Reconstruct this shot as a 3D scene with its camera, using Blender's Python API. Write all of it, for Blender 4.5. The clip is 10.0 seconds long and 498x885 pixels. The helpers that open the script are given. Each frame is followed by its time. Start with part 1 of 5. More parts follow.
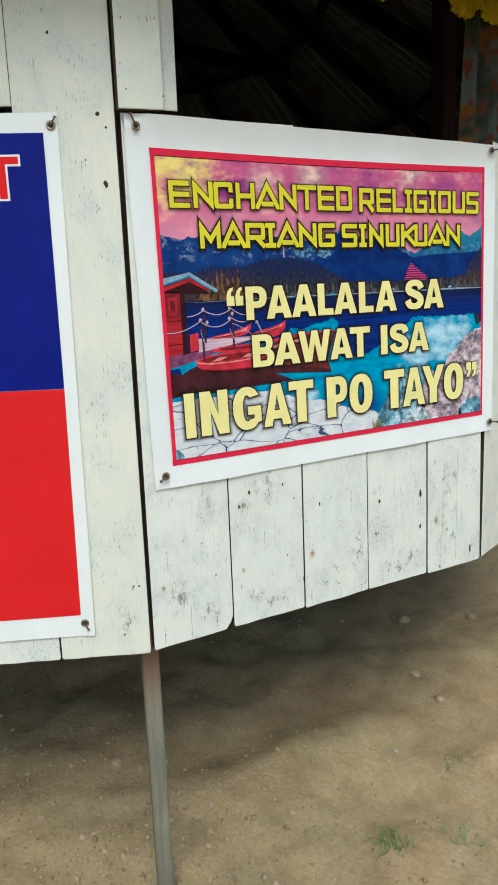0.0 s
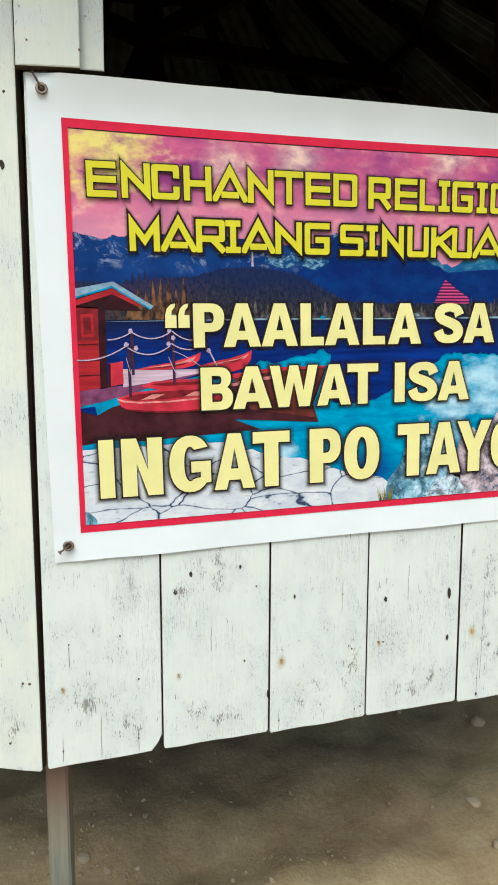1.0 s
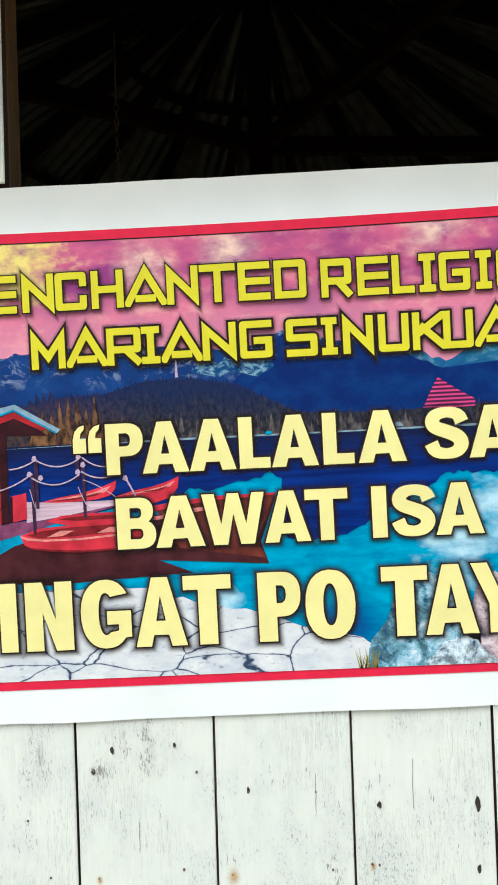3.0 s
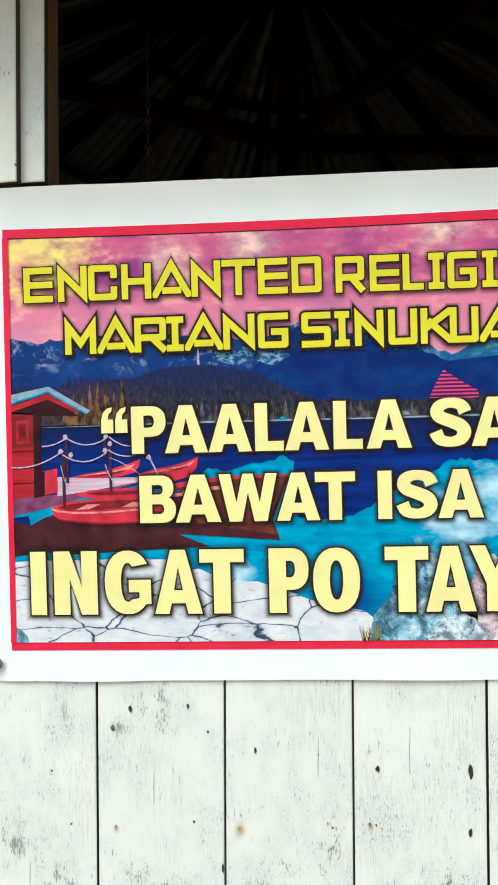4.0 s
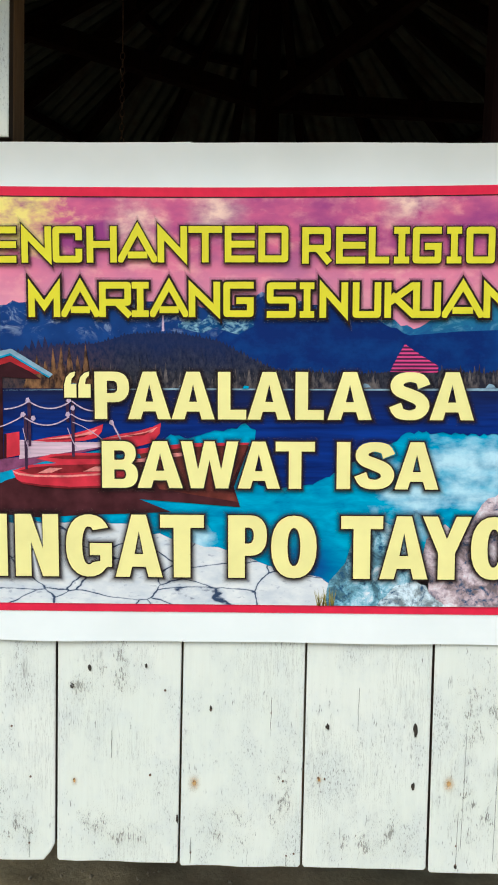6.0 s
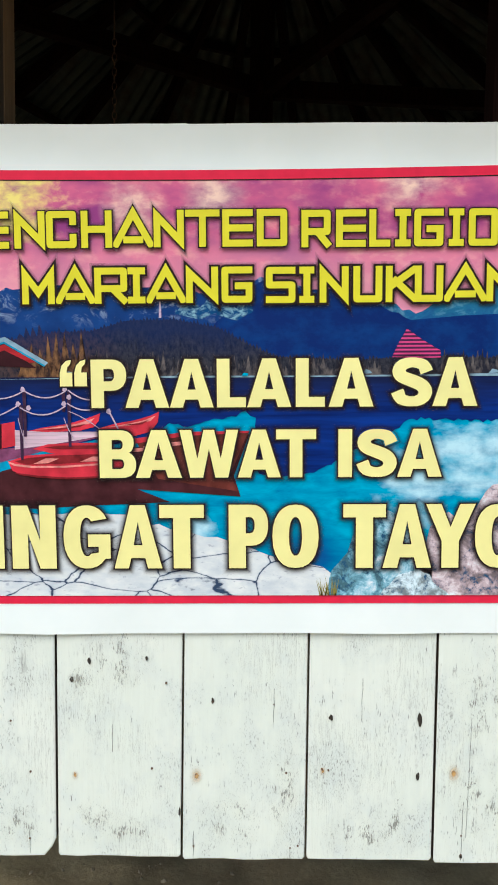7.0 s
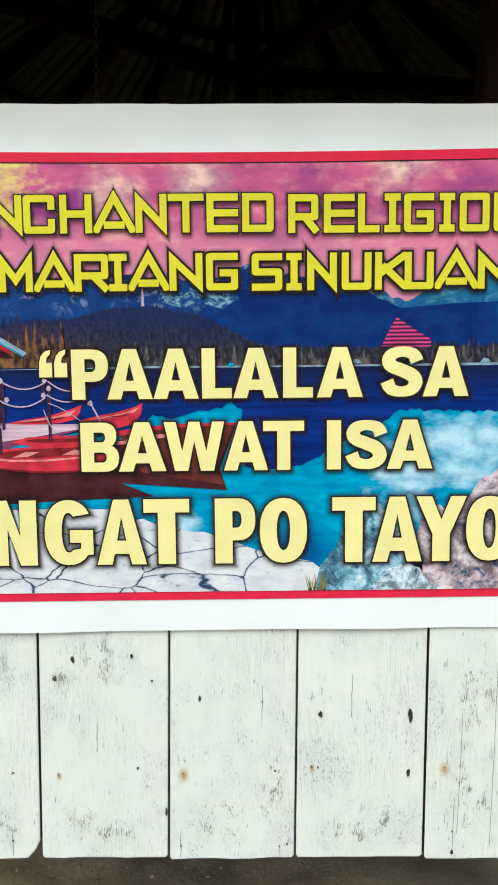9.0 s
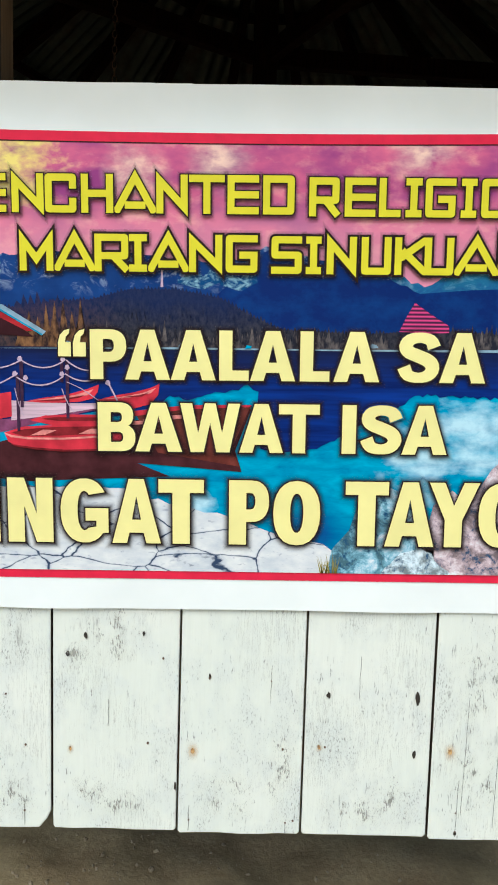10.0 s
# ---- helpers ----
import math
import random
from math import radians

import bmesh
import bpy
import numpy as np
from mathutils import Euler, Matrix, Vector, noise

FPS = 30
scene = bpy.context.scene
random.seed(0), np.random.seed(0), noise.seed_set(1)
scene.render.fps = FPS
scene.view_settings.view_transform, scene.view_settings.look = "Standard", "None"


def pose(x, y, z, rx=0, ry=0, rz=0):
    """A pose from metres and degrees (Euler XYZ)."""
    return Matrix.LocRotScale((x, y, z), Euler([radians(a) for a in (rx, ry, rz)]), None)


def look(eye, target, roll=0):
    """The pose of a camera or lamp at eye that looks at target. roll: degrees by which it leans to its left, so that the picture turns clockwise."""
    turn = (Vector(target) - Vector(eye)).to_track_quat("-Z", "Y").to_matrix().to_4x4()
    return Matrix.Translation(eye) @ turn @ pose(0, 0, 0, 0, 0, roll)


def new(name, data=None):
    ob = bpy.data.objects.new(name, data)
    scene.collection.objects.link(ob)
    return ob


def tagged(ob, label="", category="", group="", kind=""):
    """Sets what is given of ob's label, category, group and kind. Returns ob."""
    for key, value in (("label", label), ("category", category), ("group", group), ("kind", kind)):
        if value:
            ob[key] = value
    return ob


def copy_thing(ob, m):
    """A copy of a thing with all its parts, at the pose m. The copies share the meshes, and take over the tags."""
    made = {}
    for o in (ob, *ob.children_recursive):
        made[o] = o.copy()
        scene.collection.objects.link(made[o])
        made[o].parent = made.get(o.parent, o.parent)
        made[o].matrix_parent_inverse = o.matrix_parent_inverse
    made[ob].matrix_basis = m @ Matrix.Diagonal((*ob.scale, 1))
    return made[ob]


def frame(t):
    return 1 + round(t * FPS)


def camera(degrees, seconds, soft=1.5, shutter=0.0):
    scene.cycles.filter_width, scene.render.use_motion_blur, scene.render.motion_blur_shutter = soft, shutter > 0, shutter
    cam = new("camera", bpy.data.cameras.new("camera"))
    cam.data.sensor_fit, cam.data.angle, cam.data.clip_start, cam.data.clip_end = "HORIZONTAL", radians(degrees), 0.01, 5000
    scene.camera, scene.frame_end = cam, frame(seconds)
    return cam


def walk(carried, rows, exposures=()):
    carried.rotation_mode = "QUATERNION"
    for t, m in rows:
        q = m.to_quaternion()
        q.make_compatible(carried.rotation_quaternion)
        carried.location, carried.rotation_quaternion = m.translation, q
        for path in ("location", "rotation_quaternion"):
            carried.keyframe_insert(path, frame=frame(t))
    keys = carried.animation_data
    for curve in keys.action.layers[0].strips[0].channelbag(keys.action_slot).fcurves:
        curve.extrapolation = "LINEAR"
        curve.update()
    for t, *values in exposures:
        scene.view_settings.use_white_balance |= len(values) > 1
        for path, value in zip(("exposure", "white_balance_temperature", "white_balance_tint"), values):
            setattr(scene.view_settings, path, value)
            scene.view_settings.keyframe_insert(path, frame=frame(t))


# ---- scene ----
cam = camera(41.3, 10.0, soft=1.8)
PATH = [
    (0, (-0.431, -1.345, 1.48), (0.458, 0.408, 1.113), -2.2),
    (0.2, (-0.331, -1.276, 1.468), (0.525, 0.512, 1.206), -3.1),
    (0.5, (-0.163, -1.204, 1.481), (0.661, 0.599, 1.218), -3.5),
    (0.8, (-0.039, -1.132, 1.475), (0.609, 0.746, 1.241), -4.7),
    (1, (0.048, -1.115, 1.474), (0.571, 0.795, 1.197), 0.3),
    (1.2, (0.125, -1.081, 1.485), (0.531, 0.855, 1.202), 2.6),
    (1.5, (0.224, -1.057, 1.487), (0.417, 0.931, 1.379), 0.7),
    (1.8, (0.286, -1.007, 1.5), (0.448, 0.987, 1.501), 0.1),
    (2, (0.353, -0.969, 1.509), (0.491, 1.026, 1.476), -1.2),
    (2.2, (0.377, -0.935, 1.522), (0.455, 1.062, 1.476), -2.9),
    (2.5, (0.427, -0.925, 1.518), (0.39, 1.074, 1.48), -2.4),
    (2.7, (0.464, -0.93, 1.529), (0.408, 1.069, 1.497), -1.9),
    (3.8, (0.496, -0.999, 1.521), (0.468, 1.001, 1.524), -0.3),
    (4, (0.496, -1.011, 1.512), (0.376, 0.985, 1.479), -0.1),
    (4.2, (0.494, -0.989, 1.533), (0.282, 0.994, 1.371), 0.9),
    (4.5, (0.479, -1.006, 1.515), (0.308, 0.981, 1.367), 0.7),
    (4.8, (0.494, -1.025, 1.513), (0.451, 0.971, 1.407), 2.1),
    (5, (0.493, -1.028, 1.516), (0.473, 0.968, 1.394), 2.4),
    (5.5, (0.501, -1.021, 1.515), (0.461, 0.972, 1.355), 1.6),
    (5.7, (0.514, -1.024, 1.522), (0.473, 0.971, 1.379), 1.6),
    (7, (0.507, -1.005, 1.512), (0.482, 0.988, 1.348), 1.0),
    (7.5, (0.494, -1, 1.511), (0.464, 0.991, 1.319), 1.2),
    (8, (0.504, -0.99, 1.509), (0.503, 0.999, 1.303), 0.8),
    (8.5, (0.51, -0.983, 1.511), (0.508, 1.007, 1.31), 0.8),
    (9, (0.508, -0.978, 1.511), (0.522, 1.013, 1.321), 0.8),
    (9.5, (0.505, -0.983, 1.51), (0.51, 1.009, 1.334), 1.1),
    (10, (0.497, -0.985, 1.506), (0.488, 1.001, 1.274), 2.0),
]
EXPOSURES = [(0, -0.09, 6200, 2), (0.5, -0.13, 6200, 2), (1, 0.08, 6200, 2), (1.5, -0.06, 6200, 2), (2, -0.04, 6200, 2), (2.5, 0.13, 6200, 2), (4, 0.24, 6200, 2), (4.5, 0.13, 6200, 2), (5, 0.09, 6200, 2), (7, 0.12, 6200, 2), (10, 0.14, 6200, 2)]
walk(cam, [(t, look(eye, target, roll)) for t, eye, target, roll in PATH], EXPOSURES)

# ---- light: an overcast bright day ----
world = bpy.data.worlds.new("world")
scene.world = world
world.use_nodes = True
wn = world.node_tree.nodes
sky = wn.new("ShaderNodeTexSky")
sky.sky_type, sky.sun_disc = "NISHITA", False
sky.sun_elevation, sky.sun_rotation = radians(52), radians(200)
sky.dust_density, sky.air_density = 2.0, 1.0
world.node_tree.links.new(sky.outputs[0], wn["Background"].inputs[0])
wn["Background"].inputs[1].default_value = 0.15
sun = new("sun", bpy.data.lights.new("sun", "SUN"))
sun.data.energy, sun.data.angle, sun.data.color = 2.1, radians(35), (1.0, 0.98, 0.95)
sun.matrix_world = look((-1.5, -4.0, 5.5), (0, 0, 0))


# ---- materials ----
def mat(name, rough=0.6, metal=0.0, spec=0.5):
    m = bpy.data.materials.new(name)
    m.use_nodes = True
    b = m.node_tree.nodes["Principled BSDF"]
    b.inputs["Roughness"].default_value, b.inputs["Metallic"].default_value = rough, metal
    b.inputs["Specular IOR Level"].default_value = spec
    return m


class Web:
    """Short hand for the nodes of one material."""

    def __init__(self, m):
        self.t, self.b = m.node_tree, m.node_tree.nodes["Principled BSDF"]

    def add(self, kind, **values):
        n = self.t.nodes.new(kind)
        for k, v in values.items():
            n.inputs[k].default_value = v
        return n

    def put(self, value, socket):
        if isinstance(value, bpy.types.NodeSocket):
            self.t.links.new(value, socket)
        else:
            socket.default_value = value

    def coords(self, scale=(1, 1, 1), shift=False):
        c, p = self.add("ShaderNodeTexCoord"), self.add("ShaderNodeMapping")
        p.inputs["Scale"].default_value = scale
        self.t.links.new(c.outputs["Object"], p.inputs["Vector"])
        if shift:
            o, v = self.add("ShaderNodeObjectInfo"), self.add("ShaderNodeCombineXYZ")
            k = self.math("MULTIPLY", o.outputs["Random"], 57.0)
            for i in range(3):
                self.t.links.new(k, v.inputs[i])
            self.t.links.new(v.outputs[0], p.inputs["Location"])
        return p.outputs[0]

    def noise(self, vec, scale, detail=4.0, rough=0.55, warp=0.0):
        n = self.add("ShaderNodeTexNoise", Scale=scale, Detail=detail, Roughness=rough, Distortion=warp)
        self.t.links.new(vec, n.inputs["Vector"])
        return n.outputs["Fac"]

    def voronoi(self, vec, scale, feature="F1", out="Distance"):
        n = self.add("ShaderNodeTexVoronoi", Scale=scale)
        n.feature = feature
        self.t.links.new(vec, n.inputs["Vector"])
        return n.outputs[out]

    def math(self, op, a, b=0.0):
        n = self.add("ShaderNodeMath")
        n.operation = op
        self.put(a, n.inputs[0]), self.put(b, n.inputs[1])
        return n.outputs[0]

    def ramp(self, value, low, high):
        n = self.add("ShaderNodeMapRange")
        n.inputs["From Min"].default_value, n.inputs["From Max"].default_value = low, high
        self.put(value, n.inputs["Value"])
        return n.outputs[0]

    def mix(self, fac, a, b, blend="MIX"):
        n = self.add("ShaderNodeMix")
        n.data_type, n.blend_type = "RGBA", blend
        self.put(fac, n.inputs[0])
        for v, i in ((a, 6), (b, 7)):
            self.put((*v, 1) if isinstance(v, tuple) else v, n.inputs[i])
        return n.outputs[2]

    def colour(self, v):
        self.put((*v, 1) if isinstance(v, tuple) else v, self.b.inputs["Base Color"])

    def bump(self, height, strength=0.3, distance=0.002):
        n = self.add("ShaderNodeBump", Strength=strength, Distance=distance)
        self.t.links.new(height, n.inputs["Height"])
        self.t.links.new(n.outputs[0], self.b.inputs["Normal"])


def paint_material(name, white, wear=0.5):
    """White paint on old boards: grey grain where it has worn off in upright streaks, cracks, faint grime."""
    m = mat(name, 0.62, spec=0.3)
    w = Web(m)
    v = w.coords(shift=True)
    grain = w.noise(w.coords((150, 150, 9), True), 1.0, 6, 0.75)
    fine = w.noise(w.coords((330, 330, 60), True), 1.0, 4, 0.65)
    patch = w.noise(v, 5.5, 3, 0.6)
    blot = w.noise(v, 17.0, 4, 0.6)
    low = w.ramp(w.noise(v, 9.0, 4, 0.7), 0.50, 0.74)
    worn = w.math("MULTIPLY", w.ramp(w.math("MULTIPLY", grain, w.math("ADD", w.math("MULTIPLY", low, 0.50), 0.50)), 0.465, 0.56), w.math("MULTIPLY", w.ramp(fine, 0.40, 0.58), wear))
    specks = w.math("MULTIPLY", w.ramp(fine, 0.60, 0.66), w.math("MULTIPLY", w.ramp(blot, 0.50, 0.62), 0.85))
    tone = w.mix(w.ramp(patch, 0.3, 0.7), white, tuple(c * k for c, k in zip(white, (0.93, 0.955, 0.945))))
    tone = w.mix(w.math("MULTIPLY", w.ramp(blot, 0.50, 0.72), 0.45), tone, (0.66, 0.70, 0.69))
    fleck = w.noise(w.coords((620, 620, 190), True), 1.0, 3, 0.6)
    smear = w.noise(w.coords((1, 1, 0.6), True), 13.0, 5, 0.65)
    tone = w.mix(w.math("MULTIPLY", w.ramp(smear, 0.46, 0.66), 0.55), tone, (0.63, 0.67, 0.655))
    tone = w.mix(w.math("MULTIPLY", w.ramp(grain, 0.35, 0.65), 0.16), tone, (0.60, 0.60, 0.53))
    chips = w.math("MULTIPLY", w.ramp(fleck, 0.585, 0.63), w.math("MULTIPLY", w.ramp(smear, 0.52, 0.62), wear))
    tone = w.mix(w.math("MULTIPLY", chips, 0.9), tone, (0.20, 0.195, 0.175))
    line = w.noise(w.coords((420, 420, 16), True), 1.0, 4, 0.6, 0.4)
    crack = w.math("MULTIPLY", w.ramp(w.math("ABSOLUTE", w.math("SUBTRACT", line, 0.5)), 0.016, 0.004), w.ramp(w.noise(v, 7.0, 4, 0.65), 0.48, 0.60))
    tone = w.mix(w.math("MULTIPLY", crack, 0.85 * wear), tone, (0.36, 0.355, 0.32))
    tone = w.mix(worn, tone, (0.37, 0.375, 0.35))
    tone = w.mix(specks, tone, (0.17, 0.165, 0.15))
    w.colour(tone)
    w.bump(w.math("ADD", w.math("MULTIPLY", grain, 0.6), w.math("MULTIPLY", worn, -0.8)), 0.35, 0.0015)
    return m


def wood_material(name, dark, light, rough=0.75, spec=0.25):
    m = mat(name, rough, spec=spec)
    w = Web(m)
    g = w.noise(w.coords((70, 70, 6), True), 1.0, 5, 0.6, 0.3)
    s = w.noise(w.coords(shift=True), 6.0, 3)
    w.colour(w.mix(w.math("MULTIPLY", w.ramp(s, 0.35, 0.7), 0.5), w.mix(w.ramp(g, 0.3, 0.7), dark, light), tuple(c * 0.5 for c in dark)))
    w.bump(g, 0.4, 0.002)
    return m


def plain(name, rgb, rough=0.5, metal=0.0, vary=0.12, scale=30.0):
    m = mat(name, rough, metal)
    w = Web(m)
    n = w.noise(w.coords(), scale, 4)
    w.colour(w.mix(w.ramp(n, 0.3, 0.7), tuple(c * (1 - vary) for c in rgb), tuple(min(1, c * (1 + vary)) for c in rgb)))
    return m


PAINT = paint_material("weathered white paint", (0.815, 0.83, 0.758), 0.8)
PAINT_GOOD = paint_material("sound white paint", (0.80, 0.795, 0.685), 0.35)
def post_material():
    """Weathered grey-green timber whose upper part has stayed reddish brown."""
    m = wood_material("grey post wood", (0.17, 0.165, 0.125), (0.27, 0.265, 0.20))
    w = Web(m)
    grey = w.b.inputs["Base Color"].links[0].from_socket
    ragged = w.math("ADD", height(w), w.math("MULTIPLY", w.noise(w.coords((30, 30, 5)), 1.0, 3), 0.16))
    w.colour(w.mix(w.ramp(ragged, 0.58, 0.76), grey, (0.21, 0.135, 0.095)))
    return m


def height(w):
    n = w.add("ShaderNodeSeparateXYZ")
    w.t.links.new(w.coords(), n.inputs[0])
    return n.outputs[2]


POST = post_material()
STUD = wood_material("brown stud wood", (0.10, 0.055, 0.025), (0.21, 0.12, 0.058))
# Reddish roof timber; the gloom under the roof is put into its near-black colour.
RAFTER = wood_material("red rafter wood with roof gloom", (0.0035, 0.0014, 0.0011), (0.016, 0.0045, 0.0032), 0.9, 0.06)
RAW = wood_material("bare dark wood", (0.035, 0.022, 0.014), (0.08, 0.05, 0.03))
RUST = plain("rusty iron", (0.16, 0.10, 0.07), 0.6, 0.5, 0.5, 200)
BRASS = plain("tarnished eyelet metal", (0.30, 0.24, 0.19), 0.4, 0.8, 0.4, 150)
HOLE = plain("dark knot hole", (0.032, 0.024, 0.017), 0.9, 0.0, 0.6, 300)
YELLOW = plain("yellow crepe", (0.72, 0.52, 0.01), 0.8, 0.0, 0.25, 40)


def tin_material():
    m = mat("weathered tin with roof gloom", 0.42, 0.6)
    w = Web(m)
    v = w.coords()
    r = w.ramp(w.noise(v, 3.0, 6, 0.65), 0.50, 0.68)
    # Tin and rust tones lowered: the dimness under the roof is in the colour.
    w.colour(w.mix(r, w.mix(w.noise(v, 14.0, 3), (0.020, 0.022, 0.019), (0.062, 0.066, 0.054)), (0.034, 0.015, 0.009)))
    w.put(w.ramp(r, -0.8, 1.2), w.b.inputs["Roughness"])
    return m


TIN = tin_material()


def earth_material():
    m = mat("trodden earth", 0.95, spec=0.1)
    w = Web(m)
    v = w.coords()
    big, mid, fine = w.noise(v, 1.1, 4, 0.6), w.noise(v, 7.0, 5, 0.65), w.noise(v, 70.0, 4, 0.7)
    grit = w.voronoi(v, 120.0)
    tone = w.mix(w.ramp(big, 0.38, 0.62), (0.41, 0.32, 0.17), (0.455, 0.31, 0.165))
    tone = w.mix(w.math("MULTIPLY", w.ramp(mid, 0.45, 0.7), 0.6), tone, (0.55, 0.435, 0.255))
    tone = w.mix(w.math("MULTIPLY", w.ramp(mid, 0.48, 0.3), 0.5), tone, (0.23, 0.17, 0.10))
    tone = w.mix(w.ramp(fine, 0.40, 0.70), w.mix(0.35, tone, (0.17, 0.122, 0.07)), tone)
    tone = w.mix(w.math("MULTIPLY", w.ramp(grit, 0.22, 0.05), 0.35), tone, (0.5, 0.43, 0.33))
    w.colour(tone)
    w.bump(w.math("ADD", w.math("MULTIPLY", mid, 1.8), w.math("ADD", w.math("MULTIPLY", fine, 0.5), w.math("MULTIPLY", w.noise(v, 30.0, 4, 0.6), 0.35))), 0.5, 0.012)
    return m


EARTH = earth_material()
def stone_material():
    m = mat("earthy stone", 0.92, spec=0.15)
    w = Web(m)
    g = w.add("ShaderNodeNewGeometry")
    t = w.mix(g.outputs["Random Per Island"], (0.25, 0.185, 0.11), (0.46, 0.36, 0.24))
    w.colour(w.mix(w.math("MULTIPLY", w.noise(w.coords(), 160.0, 3), 0.5), t, (0.24, 0.18, 0.11)))
    return m


STONE = stone_material()
GRASS = plain("low grass", (0.13, 0.25, 0.05), 0.7, 0.0, 0.4, 12)
SCRAP = plain("white paper scrap", (0.72, 0.72, 0.70), 0.8)


# ---- mesh helpers ----
def link(name, bm, material, parent=None, label="", smooth=False):
    me = bpy.data.meshes.new(name)
    bm.to_mesh(me)
    bm.free()
    for p in me.polygons:
        p.use_smooth = smooth
    me.materials.append(material)
    ob = new(name, me)
    if parent:
        ob.parent = parent
    if label:
        ob["label"] = label
    return ob


def part(name, bm, material, parent, label="", smooth=False):
    return link(name, bm, material, parent, label, smooth)


def box(bm, x0, x1, y0, y1, z0, z1, edge=0.003, m=None):
    """A box with bevelled edges."""
    made = bmesh.ops.create_cube(bm, size=1.0)["verts"]
    bmesh.ops.transform(bm, verts=made, matrix=Matrix.Translation(((x0 + x1) / 2, (y0 + y1) / 2, (z0 + z1) / 2)) @ Matrix.Diagonal((x1 - x0, y1 - y0, z1 - z0, 1)))
    if edge:
        edges = list({e for v in made for e in v.link_edges})
        made = bmesh.ops.bevel(bm, geom=edges, offset=edge, segments=1, affect="EDGES")["verts"]
    if m:
        bmesh.ops.transform(bm, verts=[v for v in made if v.is_valid], matrix=m)


def slab(bm, outline, y0, y1, edge=0.0015):
    """A board: an upright outline of (x, z), front at y0 and back at y1, with a softened front edge."""
    n = len(outline)
    cx, cz = sum(p[0] for p in outline) / n, sum(p[1] for p in outline) / n
    rings = []
    for y, k in ((y1, 0), (y0 + edge, 0), (y0, edge)):
        rings.append([bm.verts.new((x - math.copysign(k, x - cx), y, z - math.copysign(k, z - cz))) for x, z in outline])
    for a, b in zip(rings, rings[1:]):
        for i in range(n):
            bm.faces.new((a[i], a[(i + 1) % n], b[(i + 1) % n], b[i])).material_index = 1 if a is rings[0] else 0
    bm.faces.new(rings[-1])
    bm.faces.new(rings[0][::-1]).material_index = 1
    bmesh.ops.recalc_face_normals(bm, faces=bm.faces[:])


def rod(bm, a, b, r, sides=8, r2=None):
    a, b = Vector(a), Vector(b)
    m = Matrix.Translation((a + b) / 2) @ (b - a).to_track_quat("Z", "Y").to_matrix().to_4x4()
    bmesh.ops.create_cone(bm, cap_ends=True, segments=sides, radius1=r, radius2=r if r2 is None else r2, depth=(b - a).length, matrix=m)


def beam(bm, a, b, w, h):
    """A squared timber from a to b, w wide and h deep."""
    a, b = Vector(a), Vector(b)
    m = Matrix.Translation((a + b) / 2) @ (b - a).to_track_quat("Z", "Y").to_matrix().to_4x4()
    d = (b - a).length / 2
    box(bm, -w / 2, w / 2, -h / 2, h / 2, -d, d, 0.003, m)


# ---- ground ----
def lie(x, y):
    """Height of the ground: level in the open, hollows and a low heap under the stall."""
    p = Vector((x, y, 0))
    near = math.exp(-((x - 0.6) ** 2 + (y - 0.6) ** 2) / 9)
    heap = 0.06 * math.exp(-((x - 0.75) ** 2 / 0.05 + (y - 0.42) ** 2 / 0.03))
    ditch = -0.05 * math.exp(-((x - 0.45) ** 2 / 0.12 + (y - 0.62) ** 2 / 0.02))
    return near * (0.035 * noise.noise(p * 1.7) + 0.028 * noise.noise(p * 5) + 0.014 * noise.noise(p * 14) + heap + ditch) - 0.01


def ground_bm():
    bm = bmesh.new()
    xs = [-300, -60, -15, -6, -4] + [-3 + 0.035 * i for i in range(201)] + [5, 8, 20, 70, 300]
    ys = [-300, -60, -15, -6, -3] + [-2 + 0.035 * i for i in range(160)] + [4.2, 6, 10, 25, 80, 300]
    grid = [[bm.verts.new((x, y, lie(x, y))) for x in xs] for y in ys]
    for r, q in zip(grid, grid[1:]):
        for i in range(len(xs) - 1):
            bm.faces.new((r[i], r[i + 1], q[i + 1], q[i]))
    return bm


tagged(link("ground", ground_bm(), EARTH, smooth=True), "bare brown trodden earth, uneven, with grit", "ground", kind="structure")


def pebbles():
    """Loose stones of many sizes in one mesh."""
    rnd, bm = random.Random(4), bmesh.new()
    bmesh.ops.create_icosphere(bm, subdivisions=1, radius=1.0)
    bm.verts.index_update()
    ball = np.array([v.co for v in bm.verts])
    tris = np.array([[v.index for v in f.verts] for f in bm.faces])
    bm.free()
    verts, faces = [], []
    for i in range(5600):
        if rnd.random() < 0.7:
            x, y = rnd.gauss(-0.2, 0.4), rnd.gauss(0.2, 0.3)
        else:
            x, y = rnd.uniform(-1.2, 2.6), rnd.uniform(-0.9, 1.9)
        r = min(0.016, 0.0016 + rnd.expovariate(1) * 0.0026)
        turn = np.array(Euler([rnd.uniform(0, 6.28) for _ in range(3)]).to_matrix())
        knob = ball * np.random.RandomState(i).uniform(0.7, 1.15, (len(ball), 1)) * (1, rnd.uniform(0.6, 1), rnd.uniform(0.45, 0.8))
        verts.append(knob @ turn.T * r + (x, y, lie(x, y) + r * 0.15))
        faces.append(tris + len(ball) * i)
    me = bpy.data.meshes.new("pebbles")
    me.from_pydata(np.concatenate(verts).tolist(), [], np.concatenate(faces).tolist())
    me.materials.append(STONE)
    return new("pebbles", me)


tagged(pebbles(), "small loose earthy stones strewn on the bare ground", "pebbles", kind="stuff")


